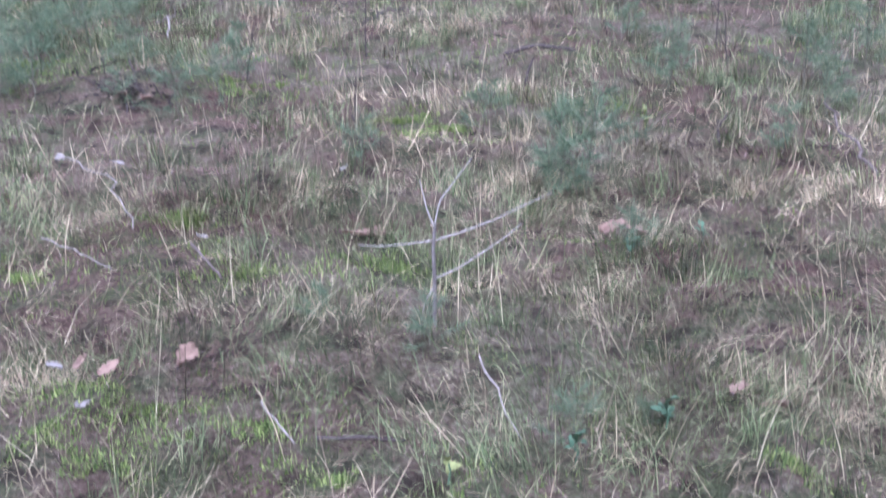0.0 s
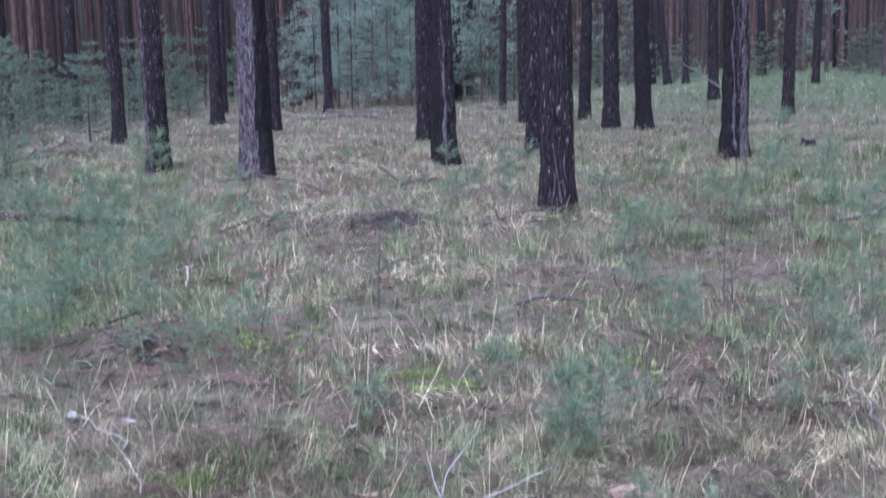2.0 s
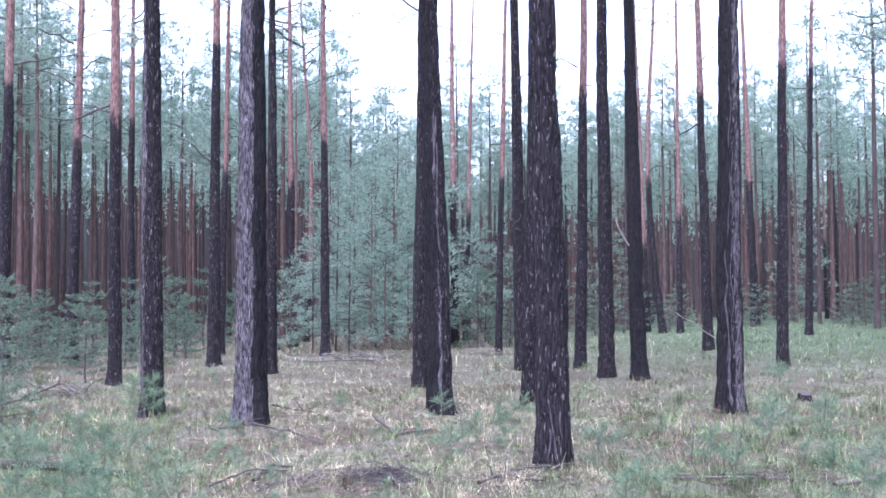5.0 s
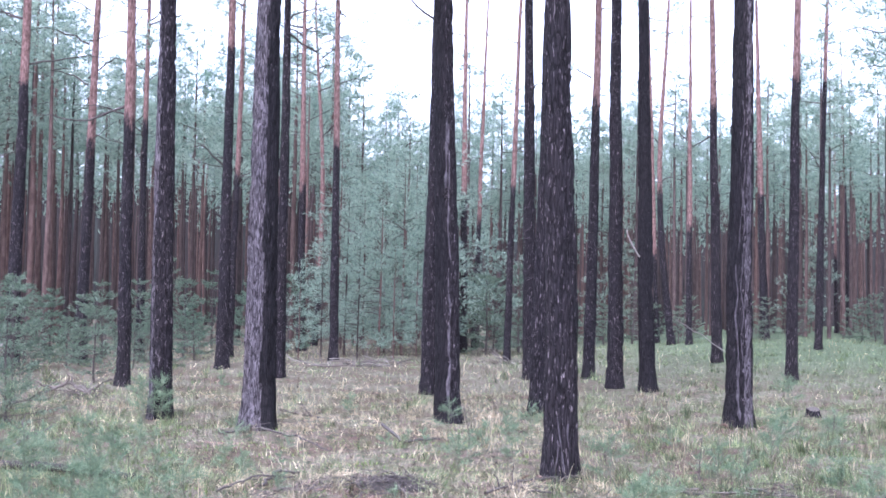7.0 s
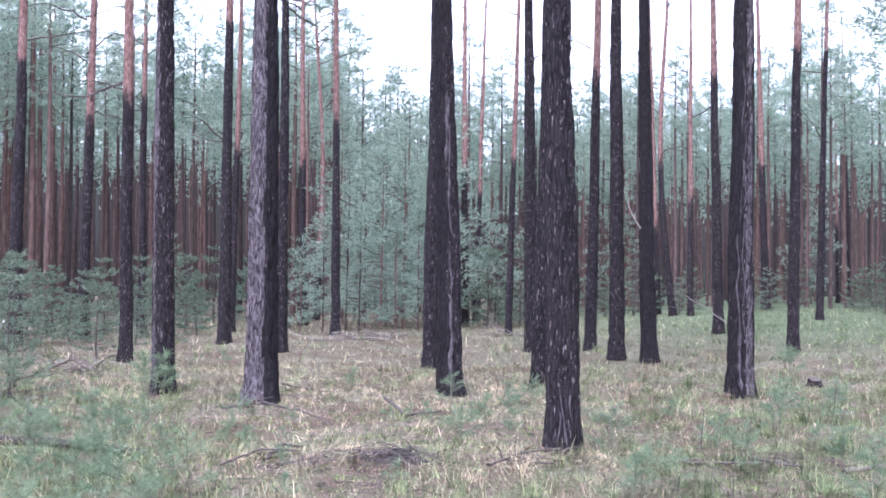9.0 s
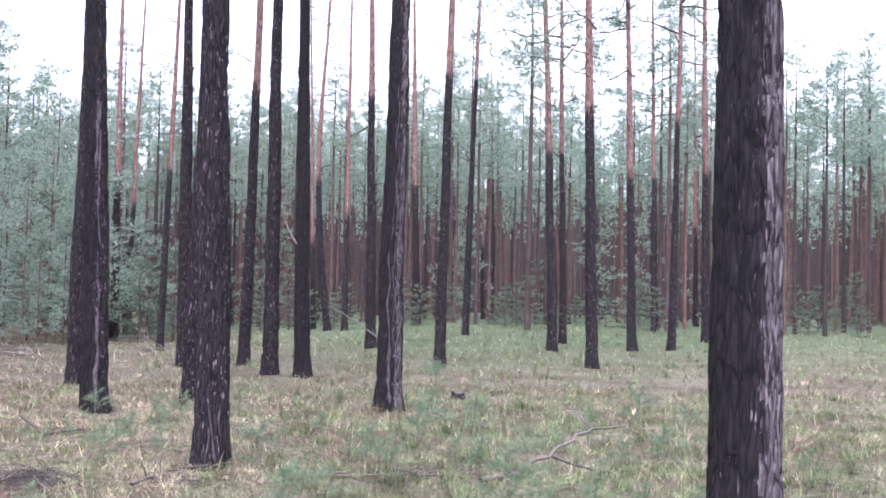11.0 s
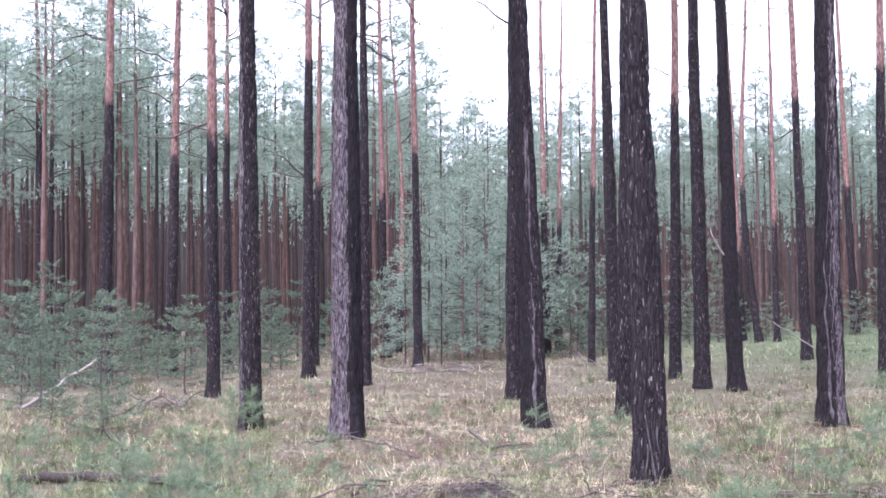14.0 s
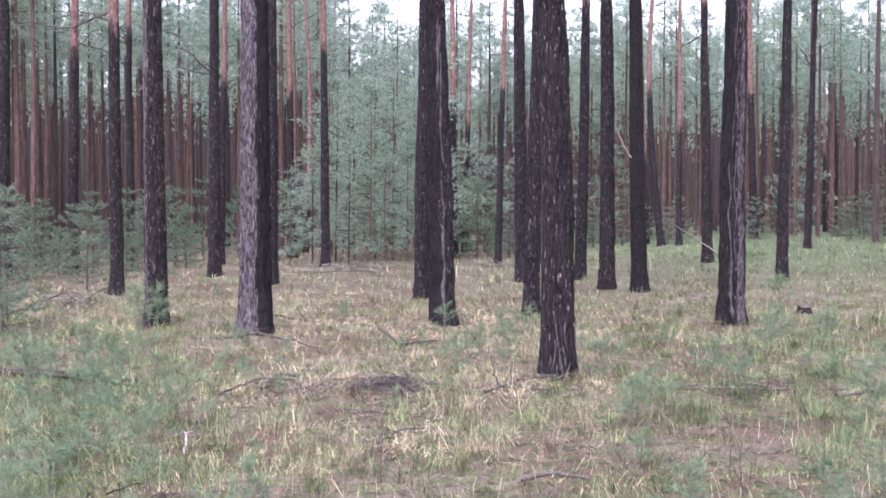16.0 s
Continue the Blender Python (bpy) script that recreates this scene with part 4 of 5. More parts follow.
seed_kinds = [seedling(500 + i, h, s, p, ln) for i, (h, s, p, ln) in enumerate([(0.26, 7, 15, 0.07), (0.34, 9, 15, 0.075), (0.20, 6, 15, 0.06), (0.44, 11, 14, 0.085)])]
sspots = []
for x, y, k in ((-3.95, 16.75, 2.2), (-4.2, 16.8, 1.7), (0.42, 4.25, 1.1), (0.58, 4.25, 0.95), (0.48, 4.32, 1.25), (-0.02, 2.84, 0.5), (-0.32, 3.03, 0.5), (0.58, 3.40, 0.45), (1.92, 5.60, 1.1), (-1.99, 5.9, 1.2), (-2.25, 6.1, 1.2), (-1.85, 6.45, 1.1), (-2.4, 6.5, 1.2), (1.95, 6.1, 1.1), (0.46, 2.40, 0.35), (0.29, 2.25, 0.35), (1.44, 4.7, 0.8),
                (-0.29, 4.66, 0.7), (1.21, 7.45, 1.0), (0.24, 5.15, 0.6), (-1.66, 6.7, 1.0), (2.39, 6.4, 1.1), (-2.3, 6.3, 1.2), (0.12, 15.9, 1.0), (-1.36, 17.9, 1.2), (2.66, 11.5, 1.2),
                (5.06, 17.6, 1.4), (4.79, 14.3, 1.2), (0.47, 13.2, 1.3), (-3.09, 11.2, 1.3), (-4.46, 24.0, 1.3), (1.57, 9.0, 1.0), (0.86, 15.6, 1.2), (-2.78, 9.6, 1.2), (-0.37, 9.4, 0.9),
                (-1.95, 9.1, 1.2), (6.97, 23.9, 1.4), (1.54, 13.8, 1.1), (-4.9, 13.2, 1.5), (-3.6, 10.3, 1.2),
                (-4.3, 9.6, 1.4), (0.2, 12.6, 1.0), (0.8, 13.0, 1.2), (1.1, 14.2, 1.1), (-0.2, 14.0, 0.9), (4.4, 15.6, 1.3), (5.4, 16.5, 1.3), (3.6, 12.9, 1.0), (-7.6, 19.0, 1.8),
                (-5.2, 20.5, 1.2), (2.9, 8.2, 1.0), (3.3, 9.1, 1.1), (-2.6, 8.1, 1.0), (-3.1, 8.9, 1.2), (-1.2, 7.6, 0.9), (6.1, 21.0, 1.3)):
    sspots.append((x, y, k, rng.uniform(0, 6.28)))
sspots += sprinkle(54, -31, -7, 5.4, 14, 0.35, 0.6, 1.15, 31, []) + sprinkle(36, 8, 34, 5.4, 16, 0.5, 0.7, 1.25, 32, []) + sprinkle(7, -4, 8, 11.5, 17, 0.6, 0.6, 0.9, 33, []) + sprinkle(12, -27, -14, 7, 17, 0.8, 1.0, 1.7, 34, [])
place_all(seed_kinds, sspots)

# ------------------------------------------------------------------ grass, moss, litter
def field(n, r0, r1, az0, az1, seed, keep):
    """Scattered places in a sector of the floor, thinned by keep(x, y)."""
    g = np.random.default_rng(seed)
    a = np.radians(g.uniform(az0, az1, n))
    r = np.sqrt(g.uniform(r0 * r0, r1 * r1, n))
    x, y = r * np.sin(a), r * np.cos(a)
    k = g.uniform(0, 1, n) < keep(x, y)
    return x[k], y[k], g


def blade_mesh(x, y, g, length, width, tilt0, tilt1, curl, segs):
    """Bent ribbons that taper to a point."""
    n = len(x)
    az = 4 * np.pi * vnoise(x * 1.9 + 11, y * 1.9, 6.1) + 1.2 * np.pi * vnoise(x * 7, y * 7, 2.2) + g.normal(0, 1.25, n)
    ln = length * g.uniform(0.45, 1.3, n)
    tilt = np.radians(g.uniform(tilt0, tilt1, n))
    cu = np.radians(curl) * g.uniform(-0.2, 1.0, n)
    d = np.stack([np.cos(az), np.sin(az), 0 * az], 1)
    side = np.stack([-np.sin(az), np.cos(az), 0 * az], 1)
    rot = g.uniform(-0.9, 0.9, n)[:, None]
    p = np.stack([x, y, ground_z(x, y) - 0.01], 1)
    up = np.array([0, 0, 1.0])
    rows = [p]
    for s in range(segs):
        t = tilt + cu * (s / max(1, segs - 1) if segs > 1 else 0)
        p = p + (d * np.sin(t)[:, None] + up * np.cos(t)[:, None]) * (ln / segs)[:, None]
        rows.append(p)
    vs = []
    per = 2 * segs + 1
    for s in range(segs):
        w = width * g.uniform(0.7, 1.3, n)[:, None] / 2 * (1 - 0.6 * s / segs)
        e = (side + rot * d) * w
        vs += [rows[s] - e, rows[s] + e]
    vs.append(rows[-1])
    v = np.stack(vs, 1)
    v[:, :, 2] = np.maximum(v[:, :, 2], ground_z(v[:, :, 0], v[:, :, 1]) - 0.012) if segs > 1 else v[:, :, 2]
    f = []
    for s in range(segs - 1):
        f += [(2 * s, 2 * s + 1, 2 * s + 3), (2 * s, 2 * s + 3, 2 * s + 2)]
    f.append((2 * segs - 2, 2 * segs - 1, 2 * segs))
    tri = (np.arange(n) * per)[:, None, None] + np.array(f)[None]
    return v.reshape(-1, 3), tri.reshape(-1, 3)


def green_share(x, y):
    """Where the floor is green rather than straw-coloured."""
    az, r = np.degrees(np.arctan2(x, y)), np.hypot(x, y)
    s = 0.36 + 0.5 * smooth((vnoise(x * 0.8 + 40, y * 0.55) - 0.42) / 0.3)
    s = s + 0.6 * smooth((az - 1) / 12) * smooth((r - 5) / 4) + 0.65 * smooth((-az - 5) / 11) * smooth((r - 4.5) / 3) * (r < 18)
    s = s + 0.8 * smooth((r - 26) / 8) * smooth((az - 2) / 6)
    # greener at both sides, pushed further so the darker blades imitate lens falloff
    s = s + 0.55 * smooth((np.abs(az) - 11) / 7) * smooth((r - 5) / 2) * (r < 14)
    s = s * (0.45 + 0.9 * vnoise(x * 4.5, y * 4.5, 7.7)) * (0.68 + 0.32 * smooth((r - 4.2) / 2.0))
    s = s * (1 - 0.8 * np.exp(-(((x + 0.8) / 3.6) ** 2 + ((y - 17) / 7.5) ** 2)))
    return np.clip(s, 0.03, 0.9)


MOSS_SPOTS = ((-0.16, 5.3, 0.18), (0.04, 5.15, 0.15), (-0.59, 3.42, 0.16), (-0.85, 2.3, 0.22), (-0.72, 2.22, 0.2), (-0.95, 2.42, 0.16), (-0.40, 2.42, 0.16), (-0.68, 2.52, 0.14), (-0.13, 3.48, 0.14), (-0.87, 3.95, 0.12),
              (-1.32, 3.5, 0.12), (-0.22, 2.2, 0.16), (0.05, 2.15, 0.12), (0.75, 2.2, 0.12), (-0.9, 6.2, 0.2), (0.9, 5.6, 0.12), (-2.4, 6.9, 0.3))


def mossy(x, y):
    """Where moss cushions stand open."""
    return np.clip(sum(np.exp(-(((x - a) / (1.5 * r)) ** 2 + ((y - b) / (1.2 * r)) ** 2)) for a, b, r in MOSS_SPOTS), 0, 1)


def bare(x, y):
    """Where needle litter lies open between the grass."""
    b = smooth((vnoise(x * 1.0 + 5, y * 0.9, 8.8) - 0.54) / 0.14) * (y < 9)
    b = b + 0.95 * np.exp(-(((x + 1.5) / 0.6) ** 2 + ((y - 5.0) / 0.5) ** 2)) + 0.7 * np.exp(-(((x + 0.8) / 0.6) ** 2 + ((y - 5.3) / 0.3) ** 2))
    b = b + 0.9 * np.exp(-(((x + 0.45) / 0.3) ** 2 + ((y - 2.75) / 0.2) ** 2)) + 0.85 * np.exp(-(((x + 2.0) / 1.1) ** 2 + ((y - 13.9) / 0.9) ** 2)) + 0.8 * np.exp(-(((x - 0.75) / 0.6) ** 2 + ((y - 10.9) / 0.5) ** 2))
    b = b + 0.6 * np.exp(-(((x + 1.2) / 0.6) ** 2 + ((y - 4.2) / 0.5) ** 2)) + 0.8 * np.exp(-(((x + 0.5) / 0.45) ** 2 + ((y - 10.1) / 0.3) ** 2))
    return np.clip(b + 0.7 * np.exp(-(((x + 1.3) / 0.7) ** 2 + ((y - 10.3) / 0.6) ** 2)), 0, 1)


def tuft_mask(x, y, f, lo):
    return smooth((vnoise(x * f, y * f, 3.3) - lo) / 0.25)


straw, green = Heap(), Heap()
bands = ((130000, 1.9, 4.6, 0.145, 0.0018, 3), (230000, 4.6, 12.0, 0.145, 0.0033, 2), (230000, 12.0, 23.0, 0.13, 0.0062, 1), (90000, 23.0, 52.0, 0.18, 0.014, 1))
for i, (n, r0, r1, ln, wd, seg) in enumerate(bands):
    az0, az1 = (-34, 38) if r0 < 10 else (-31, 42)
    x, y, g = field(n, r0, r1, az0, az1, 600 + i, lambda x, y: (1 - green_share(x, y)) * (1 - 0.82 * bare(x, y)) * (1 - 0.75 * mossy(x, y)) * ((0.14 if i < 2 else 0.32) + (0.86 if i < 2 else 0.68) * tuft_mask(x, y, 4.2, 0.40)))
    straw.add(*blade_mesh(x, y, g, ln, wd, 35, 105, 140 if i == 0 else 85, seg))
    x, y, g = field(n // (55 if i == 0 else 30), r0, r1, az0, az1, 620 + i, lambda x, y: 0.3 + 0.7 * tuft_mask(x, y, 1.3, 0.4))
    straw.add(*blade_mesh(x, y, g, ln * 1.9, wd * 0.95, 5, 85, 90, 2 if i else 3))
    x, y, g = field(n, r0, r1, az0, az1, 640 + i, lambda x, y: green_share(x, y) * (1 - 0.82 * bare(x, y)) * (1 - 0.75 * mossy(x, y)) * (0.13 + 0.87 * tuft_mask(x, y, 3.1, 0.40)))
    green.add(*blade_mesh(x, y, g, ln * 0.95, wd * 0.9, 12, 92, 75, seg))


def tussocks(heap, n, r0, r1, az0, az1, seed, blades, height, width, keep):
    """Clumps of fine blades that fan out from one foot."""
    x, y, g = field(n, r0, r1, az0, az1, seed, keep)
    k = np.repeat(np.arange(len(x)), blades)
    sz = g.uniform(0.6, 1.25, len(x))[k]
    spread = 0.055 * sz
    bx, by = x[k] + g.normal(0, 1, len(k)) * spread, y[k] + g.normal(0, 1, len(k)) * spread
    heap.add(*blade_mesh(bx, by, g, height * 0.9, width, 5, 62, 65, 2))


# single long stalks, pale and thin, across the tangle
for k, (n, r0, r1, ln, wd) in enumerate(((1700, 1.9, 5.0, 0.27, 0.0023), (2000, 5.0, 10.0, 0.28, 0.0032), (1600, 10.0, 20.0, 0.28, 0.0042))):
    x, y, g = field(n, r0, r1, -34, 40, 760 + k, lambda x, y: (0.25 + 0.75 * tuft_mask(x, y, 1.6, 0.38)) * (1 - 0.6 * bare(x, y)))
    straw.add(*blade_mesh(x, y, g, ln, wd, 8, 88, 45, 4))
tussocks(green, 60, 2.0, 3.6, -30, 34, 700, 55, 0.15, 0.0019, lambda x, y: 0.35 + 0.65 * smooth(x / 0.4 + 0.3))
tussocks(green, 230, 3.2, 8, -34, 38, 701, 60, 0.22, 0.0028, lambda x, y: (0.25 + green_share(x, y)) * (1 - 0.8 * bare(x, y)))
tussocks(green, 640, 8, 20, -31, 42, 702, 45, 0.26, 0.0042, lambda x, y: 0.1 + green_share(x, y))
tussocks(green, 420, 20, 40, -31, 42, 703, 26, 0.28, 0.008, lambda x, y: green_share(x, y))
tussocks(straw, 110, 3.0, 8, -34, 38, 704, 55, 0.18, 0.0025, lambda x, y: (1 - 0.6 * green_share(x, y)) * (1 - 0.7 * bare(x, y)))
tussocks(straw, 420, 8, 26, -31, 42, 705, 40, 0.22, 0.0042, lambda x, y: 1 - 0.6 * green_share(x, y))
tagged(new("dry_grass", straw.mesh("dry_grass", STRAW)), "bleached dry grass lying in tangled tufts", "grass", kind="stuff")
tagged(new("green_grass", green.mesh("green_grass", GREEN)), "fine dull green grass among the straw", "grass", kind="stuff")


def build_moss():
    h = Heap()
    g = np.random.default_rng(71)
    for x, y, r in MOSS_SPOTS:
        n = int(3000 * r / 0.15 * min(1, 3.5 / y + 0.3))
        rr, a = r * np.abs(g.normal(0, 0.85, n)), g.uniform(0, 6.28, n)
        px, py = x + rr * np.cos(a) * 1.5, y + rr * np.sin(a) * 1.2
        ok = vnoise(px * 14, py * 14, 4.4) > 0.45
        h.add(*blade_mesh(px[ok], py[ok], g, 0.024 if y < 3 else 0.032, 0.0058 if y < 6 else 0.009, 5, 85, 30, 1))
    for i, (m, r0, r1, ln, wd) in enumerate(((110000, 1.9, 4.2, 0.022, 0.0032), (90000, 4.2, 9.0, 0.03, 0.006), (60000, 9.0, 17.0, 0.04, 0.011))):
        x, y, g2 = field(m, r0, r1, -34, 38, 690 + i, lambda x, y: 0.9 * smooth((vnoise(x * 2.4 + 9, y * 2.0, 1.7) - 0.41) / 0.2) * (0.3 + 0.7 * tuft_mask(x, y, 9.0, 0.4)))
        h.add(*blade_mesh(x, y, g2, ln, wd, 0, 80, 40, 1))
    tagged(new("moss", h.mesh("moss", MOSS)), "bright green moss cushions between the grass", "moss", kind="stuff")


build_moss()


def build_litter():
    h = Heap()
    spread = ((110000, 1.9, 4.6, 0.05, 0.0021), (26000, 1.9, 4.6, 0.024, 0.0055), (70000, 4.6, 10, 0.055, 0.0036), (16000, 4.6, 10, 0.03, 0.008), (40000, 10, 22, 0.07, 0.007))
    for i, (n, r0, r1, ln, wd) in enumerate(spread):
        x, y, g = field(n, r0, r1, -34, 38, 680 + i, lambda x, y: np.clip(0.16 + 0.4 * tuft_mask(x, y, 1.1, 0.45) * (y < 11) + 0.9 * bare(x, y), 0, 1))
        h.add(*blade_mesh(x, y, g, ln, wd, 62, 95, 20, 1))
    # open patches of needles
    g = np.random.default_rng(699)
    for x, y, rx, ry, n, ln, wd in ((-2.0, 13.9, 0.9, 0.7, 9000, 0.07, 0.005), (0.75, 10.9, 0.4, 0.35, 3500, 0.06, 0.004), (-0.5, 10.15, 0.4, 0.22, 1500, 0.06, 0.004), (-1.3, 10.3, 0.5, 0.45, 5000, 0.06, 0.004), (4.2, 16.6, 0.4, 0.3, 2500, 0.07, 0.006), (-0.9, 7.2, 0.22, 0.16, 2600, 0.05, 0.003), (0.3, 7.5, 0.26, 0.16, 3000, 0.05, 0.003),
                                    (-1.4, 4.9, 0.55, 0.35, 13000, 0.05, 0.0024), (-1.0, 4.2, 0.5, 0.35, 9000, 0.05, 0.0024), (-1.6, 4.2, 0.35, 0.35, 6000, 0.05, 0.0024), (-0.6, 5.25, 0.4, 0.2, 5000, 0.05, 0.0024), (-0.45, 2.75, 0.18, 0.12, 5500, 0.045, 0.0024), (-0.2, 2.5, 0.3, 0.15, 2500, 0.045, 0.0022), (1.35, 4.6, 0.4, 0.3, 3500, 0.05, 0.0022)):
        px, py = x + g.normal(0, rx, n), y + g.normal(0, ry, n)
        h.add(*blade_mesh(px, py, g, ln, wd, 60, 95, 20, 1))
    tagged(new("needle_litter", h.mesh("needle_litter", LITTER)), "brown fallen needles, twigs and leaf scraps", "litter", kind="stuff")


build_litter()


# ------------------------------------------------------------------ fallen branches, stump, leaves
def stick(pts, r0, r1, mat, label, name="fallen_branch", seed=0, twigs=0, lift=0.02, category="branch"):
    """A fallen branch through floor points; each (x, y, height)."""
    g = np.random.default_rng(800 + seed)
    p = np.array([(x, y, float(ground_z(x, y)) + z + lift) for x, y, z in pts])
    k = np.linspace(0, len(p) - 1, 4 * len(p))
    q = np.stack([np.interp(k, range(len(p)), p[:, c]) for c in range(3)], 1)
    span = np.linalg.norm(p[-1] - p[0])
    q[1:-1] += g.normal(0, 0.012 * span, (len(q) - 2, 3)) * (1, 1, 0.4)
    o = new(name)
    o.matrix_basis = pose(*p[0])
    v, f = tube(q - p[0], np.linspace(r0, r1, len(q)) * g.uniform(0.9, 1.1, len(q)), 8)
    part("limb", mesh_from("limb", v, f, mat, smooth_shade=True), o)
    for i in range(twigs):
        s = g.integers(2, len(q) - 1)
        w = g.normal(0, 1, 3) * (1, 1, 0.5) + (0, 0, 0.5)
        w *= span * g.uniform(0.12, 0.3) / np.linalg.norm(w)
        u = np.linspace(0, 1, 5)[:, None]
        t = q[s] - p[0] + u * w + np.cumsum(g.normal(0, 0.02, (5, 3)), 0) * span * (u > 0)
        v, f = tube(t, (r1 + 0.25 * (r0 - r1)) * (1 - 0.7 * u[:, 0]), 6)
        part("twig", mesh_from("twig", v, f, mat, smooth_shade=True), o)
    return tagged(o, label, category)


stick([(-0.75, 15.13, 0.12), (-0.47, 14.3, 0.03), (-0.02, 14.67, 0.03)], 0.022, 0.012, TWIG, "dark fallen branch lying bent in the straw", seed=1, twigs=2)
stick([(-2.41, 17.8, 0.1), (-2.12, 17.8, 0.05), (-1.67, 16.97, 0.02)], 0.018, 0.008, TWIG, "thin dark fallen branch in the straw", seed=2, twigs=2)
stick([(-2.7, 14.5, 0.02), (-2.21, 14.75, 0.05), (-1.72, 14.22, 0.05), (-1.24, 13.46, 0.02)], 0.016, 0.009, TWIG, "long branch lying at the foot of the stout pine", seed=3, twigs=2)
stick([(-6.9, 20.7, 0.05), (-6.6, 21.0, 0.2), (-5.95, 20.2, 0.04)], 0.03, 0.018, DEAD, "thick dead branch on a small brush heap", seed=4, twigs=5)
stick([(-4.65, 12.4, 0.02), (-4.68, 13.4, 0.08), (-4.6, 14.1, 0.12)], 0.018, 0.01, TWIG, "dead branch propped in the grass", seed=5, twigs=3)
stick([(-1.56, 10.4, 0.02), (-1.5, 11.0, 0.08), (-1.35, 11.5, 0.05)], 0.016, 0.01, TWIG, "short dark twig beside the brush mound", seed=6, twigs=1)
stick([(-5.0, 11.4, 0.0), (-4.3, 11.25, 0.02), (-3.5, 11.05, 0.02), (-2.7, 10.95, -0.02)], 0.055, 0.035, ROTTEN, "dark rotting log half sunk in grass", name="fallen_log", seed=7, lift=0.03, category="log")
stick([(1.67, 40.0, 0.35), (1.85, 38.5, 0.15), (2.0, 36.6, 0.02)], 0.013, 0.008, DEAD, "bleached dead branch leaning by a pine", seed=8, twigs=4)
stick([(1.5, 38.0, 0.3), (1.9, 37.0, 0.1), (2.5, 36.8, 0.02)], 0.016, 0.010, DEAD, "bleached dead branch lying by a pine", seed=18, twigs=3)
stick([(-3.7, 32.5, 0.02), (-2.4, 31.0, 0.08), (-1.4, 33.6, 0.02)], 0.022, 0.012, DEAD, "long dead branch at the edge of the thicket", seed=9, twigs=4)
stick([(-3.2, 34.6, 0.02), (-1.9, 34.2, 0.1), (-0.8, 34.8, 0.05)], 0.022, 0.012, DEAD, "dead branch among the straw near the thicket", seed=10, twigs=4)
stick([(2.01, 10.7, 0.03), (2.31, 10.59, 0.03)], 0.016, 0.012, DEAD, "short pale stick in the grass", seed=11)
stick([(2.77, 10.8, 0.05), (3.12, 10.35, 0.02)], 0.016, 0.01, TWIG, "dark twig with side shoots in the grass", seed=12, twigs=3)
stick([(3.37, 10.02, 0.02), (3.8, 10.36, 0.03), (4.4, 10.95, 0.12), (4.95, 11.35, 0.3), (5.5, 11.6, 0.32)], 0.024, 0.01, DEAD, "forked fallen branch arching over the grass", seed=13, twigs=1)
stick([(4.4, 10.95, 0.1), (4.6, 10.55, 0.04), (4.75, 10.2, 0.02)], 0.018, 0.01, TWIG, "dark side branch of the fallen fork", seed=14)
stick([(-8.83, 20.2, 0.05), (-8.6, 21.4, 0.4), (-8.3, 22.4, 0.85)], 0.035, 0.02, PALE_WOOD, "pale dead pole leaning up out of the grass", seed=15, twigs=1)
stick([(0.39, 10.2, 0.02), (0.75, 10.9, 0.05), (1.17, 11.4, 0.04)], 0.014, 0.008, TWIG, "thin dark branch near the pine's foot", seed=16, twigs=3)
stick([(0.44, 6.96, 0.02), (0.64, 6.9, 0.03), (0.84, 6.81, 0.02)], 0.013, 0.01, TWIG, "dark stick lying flat in the grass", seed=17)
stick([(0.48, 5.96, 0.0), (0.5, 5.97, 0.08), (0.53, 5.97, 0.15)], 0.008, 0.006, TWIG, "short black stick standing in the grass", seed=19)
stick([(1.21, 4.83, 0.0), (1.2, 4.84, 0.06), (1.24, 4.85, 0.11)], 0.007, 0.004, TWIG, "small dark forked twig", seed=20, twigs=2)
stick([(1.66, 4.24, 0.02), (1.71, 4.78, 0.04), (1.82, 5.36, 0.08)], 0.008, 0.004, DEAD, "thin pale branch lying in the grass", seed=21)
stick([(-0.28, 2.36, 0.0), (-0.18, 2.36, 0.0), (-0.08, 2.34, 0.0)], 0.005, 0.004, TWIG, "short brown stick in the moss", seed=22)
stick([(-0.78, 3.59, 0.02), (-0.63, 3.25, 0.02)], 0.005, 0.004, DEAD, "grey stick half hidden in grass", seed=23)
stick([(-0.41, 2.45, 0.03), (-0.32, 2.29, 0.02)], 0.003, 0.002, PALE_WOOD, "thin pale twig in the moss", seed=24)
stick([(-1.5, 4.64, 0.05), (-1.18, 4.17, 0.12), (-1.0, 3.74, 0.02)], 0.003, 0.002, PALE_WOOD, "pale arching stalk in the grass", seed=25)
stick([(-1.29, 3.7, 0.05), (-0.97, 3.34, 0.02)], 0.003, 0.002, PALE_WOOD, "pale stalk lying in the grass", seed=26)
stick([(0.1, 2.68, 0.08), (0.17, 2.26, 0.02)], 0.0025, 0.0018, PALE_WOOD, "pale straw stalk lying in the grass", seed=27)


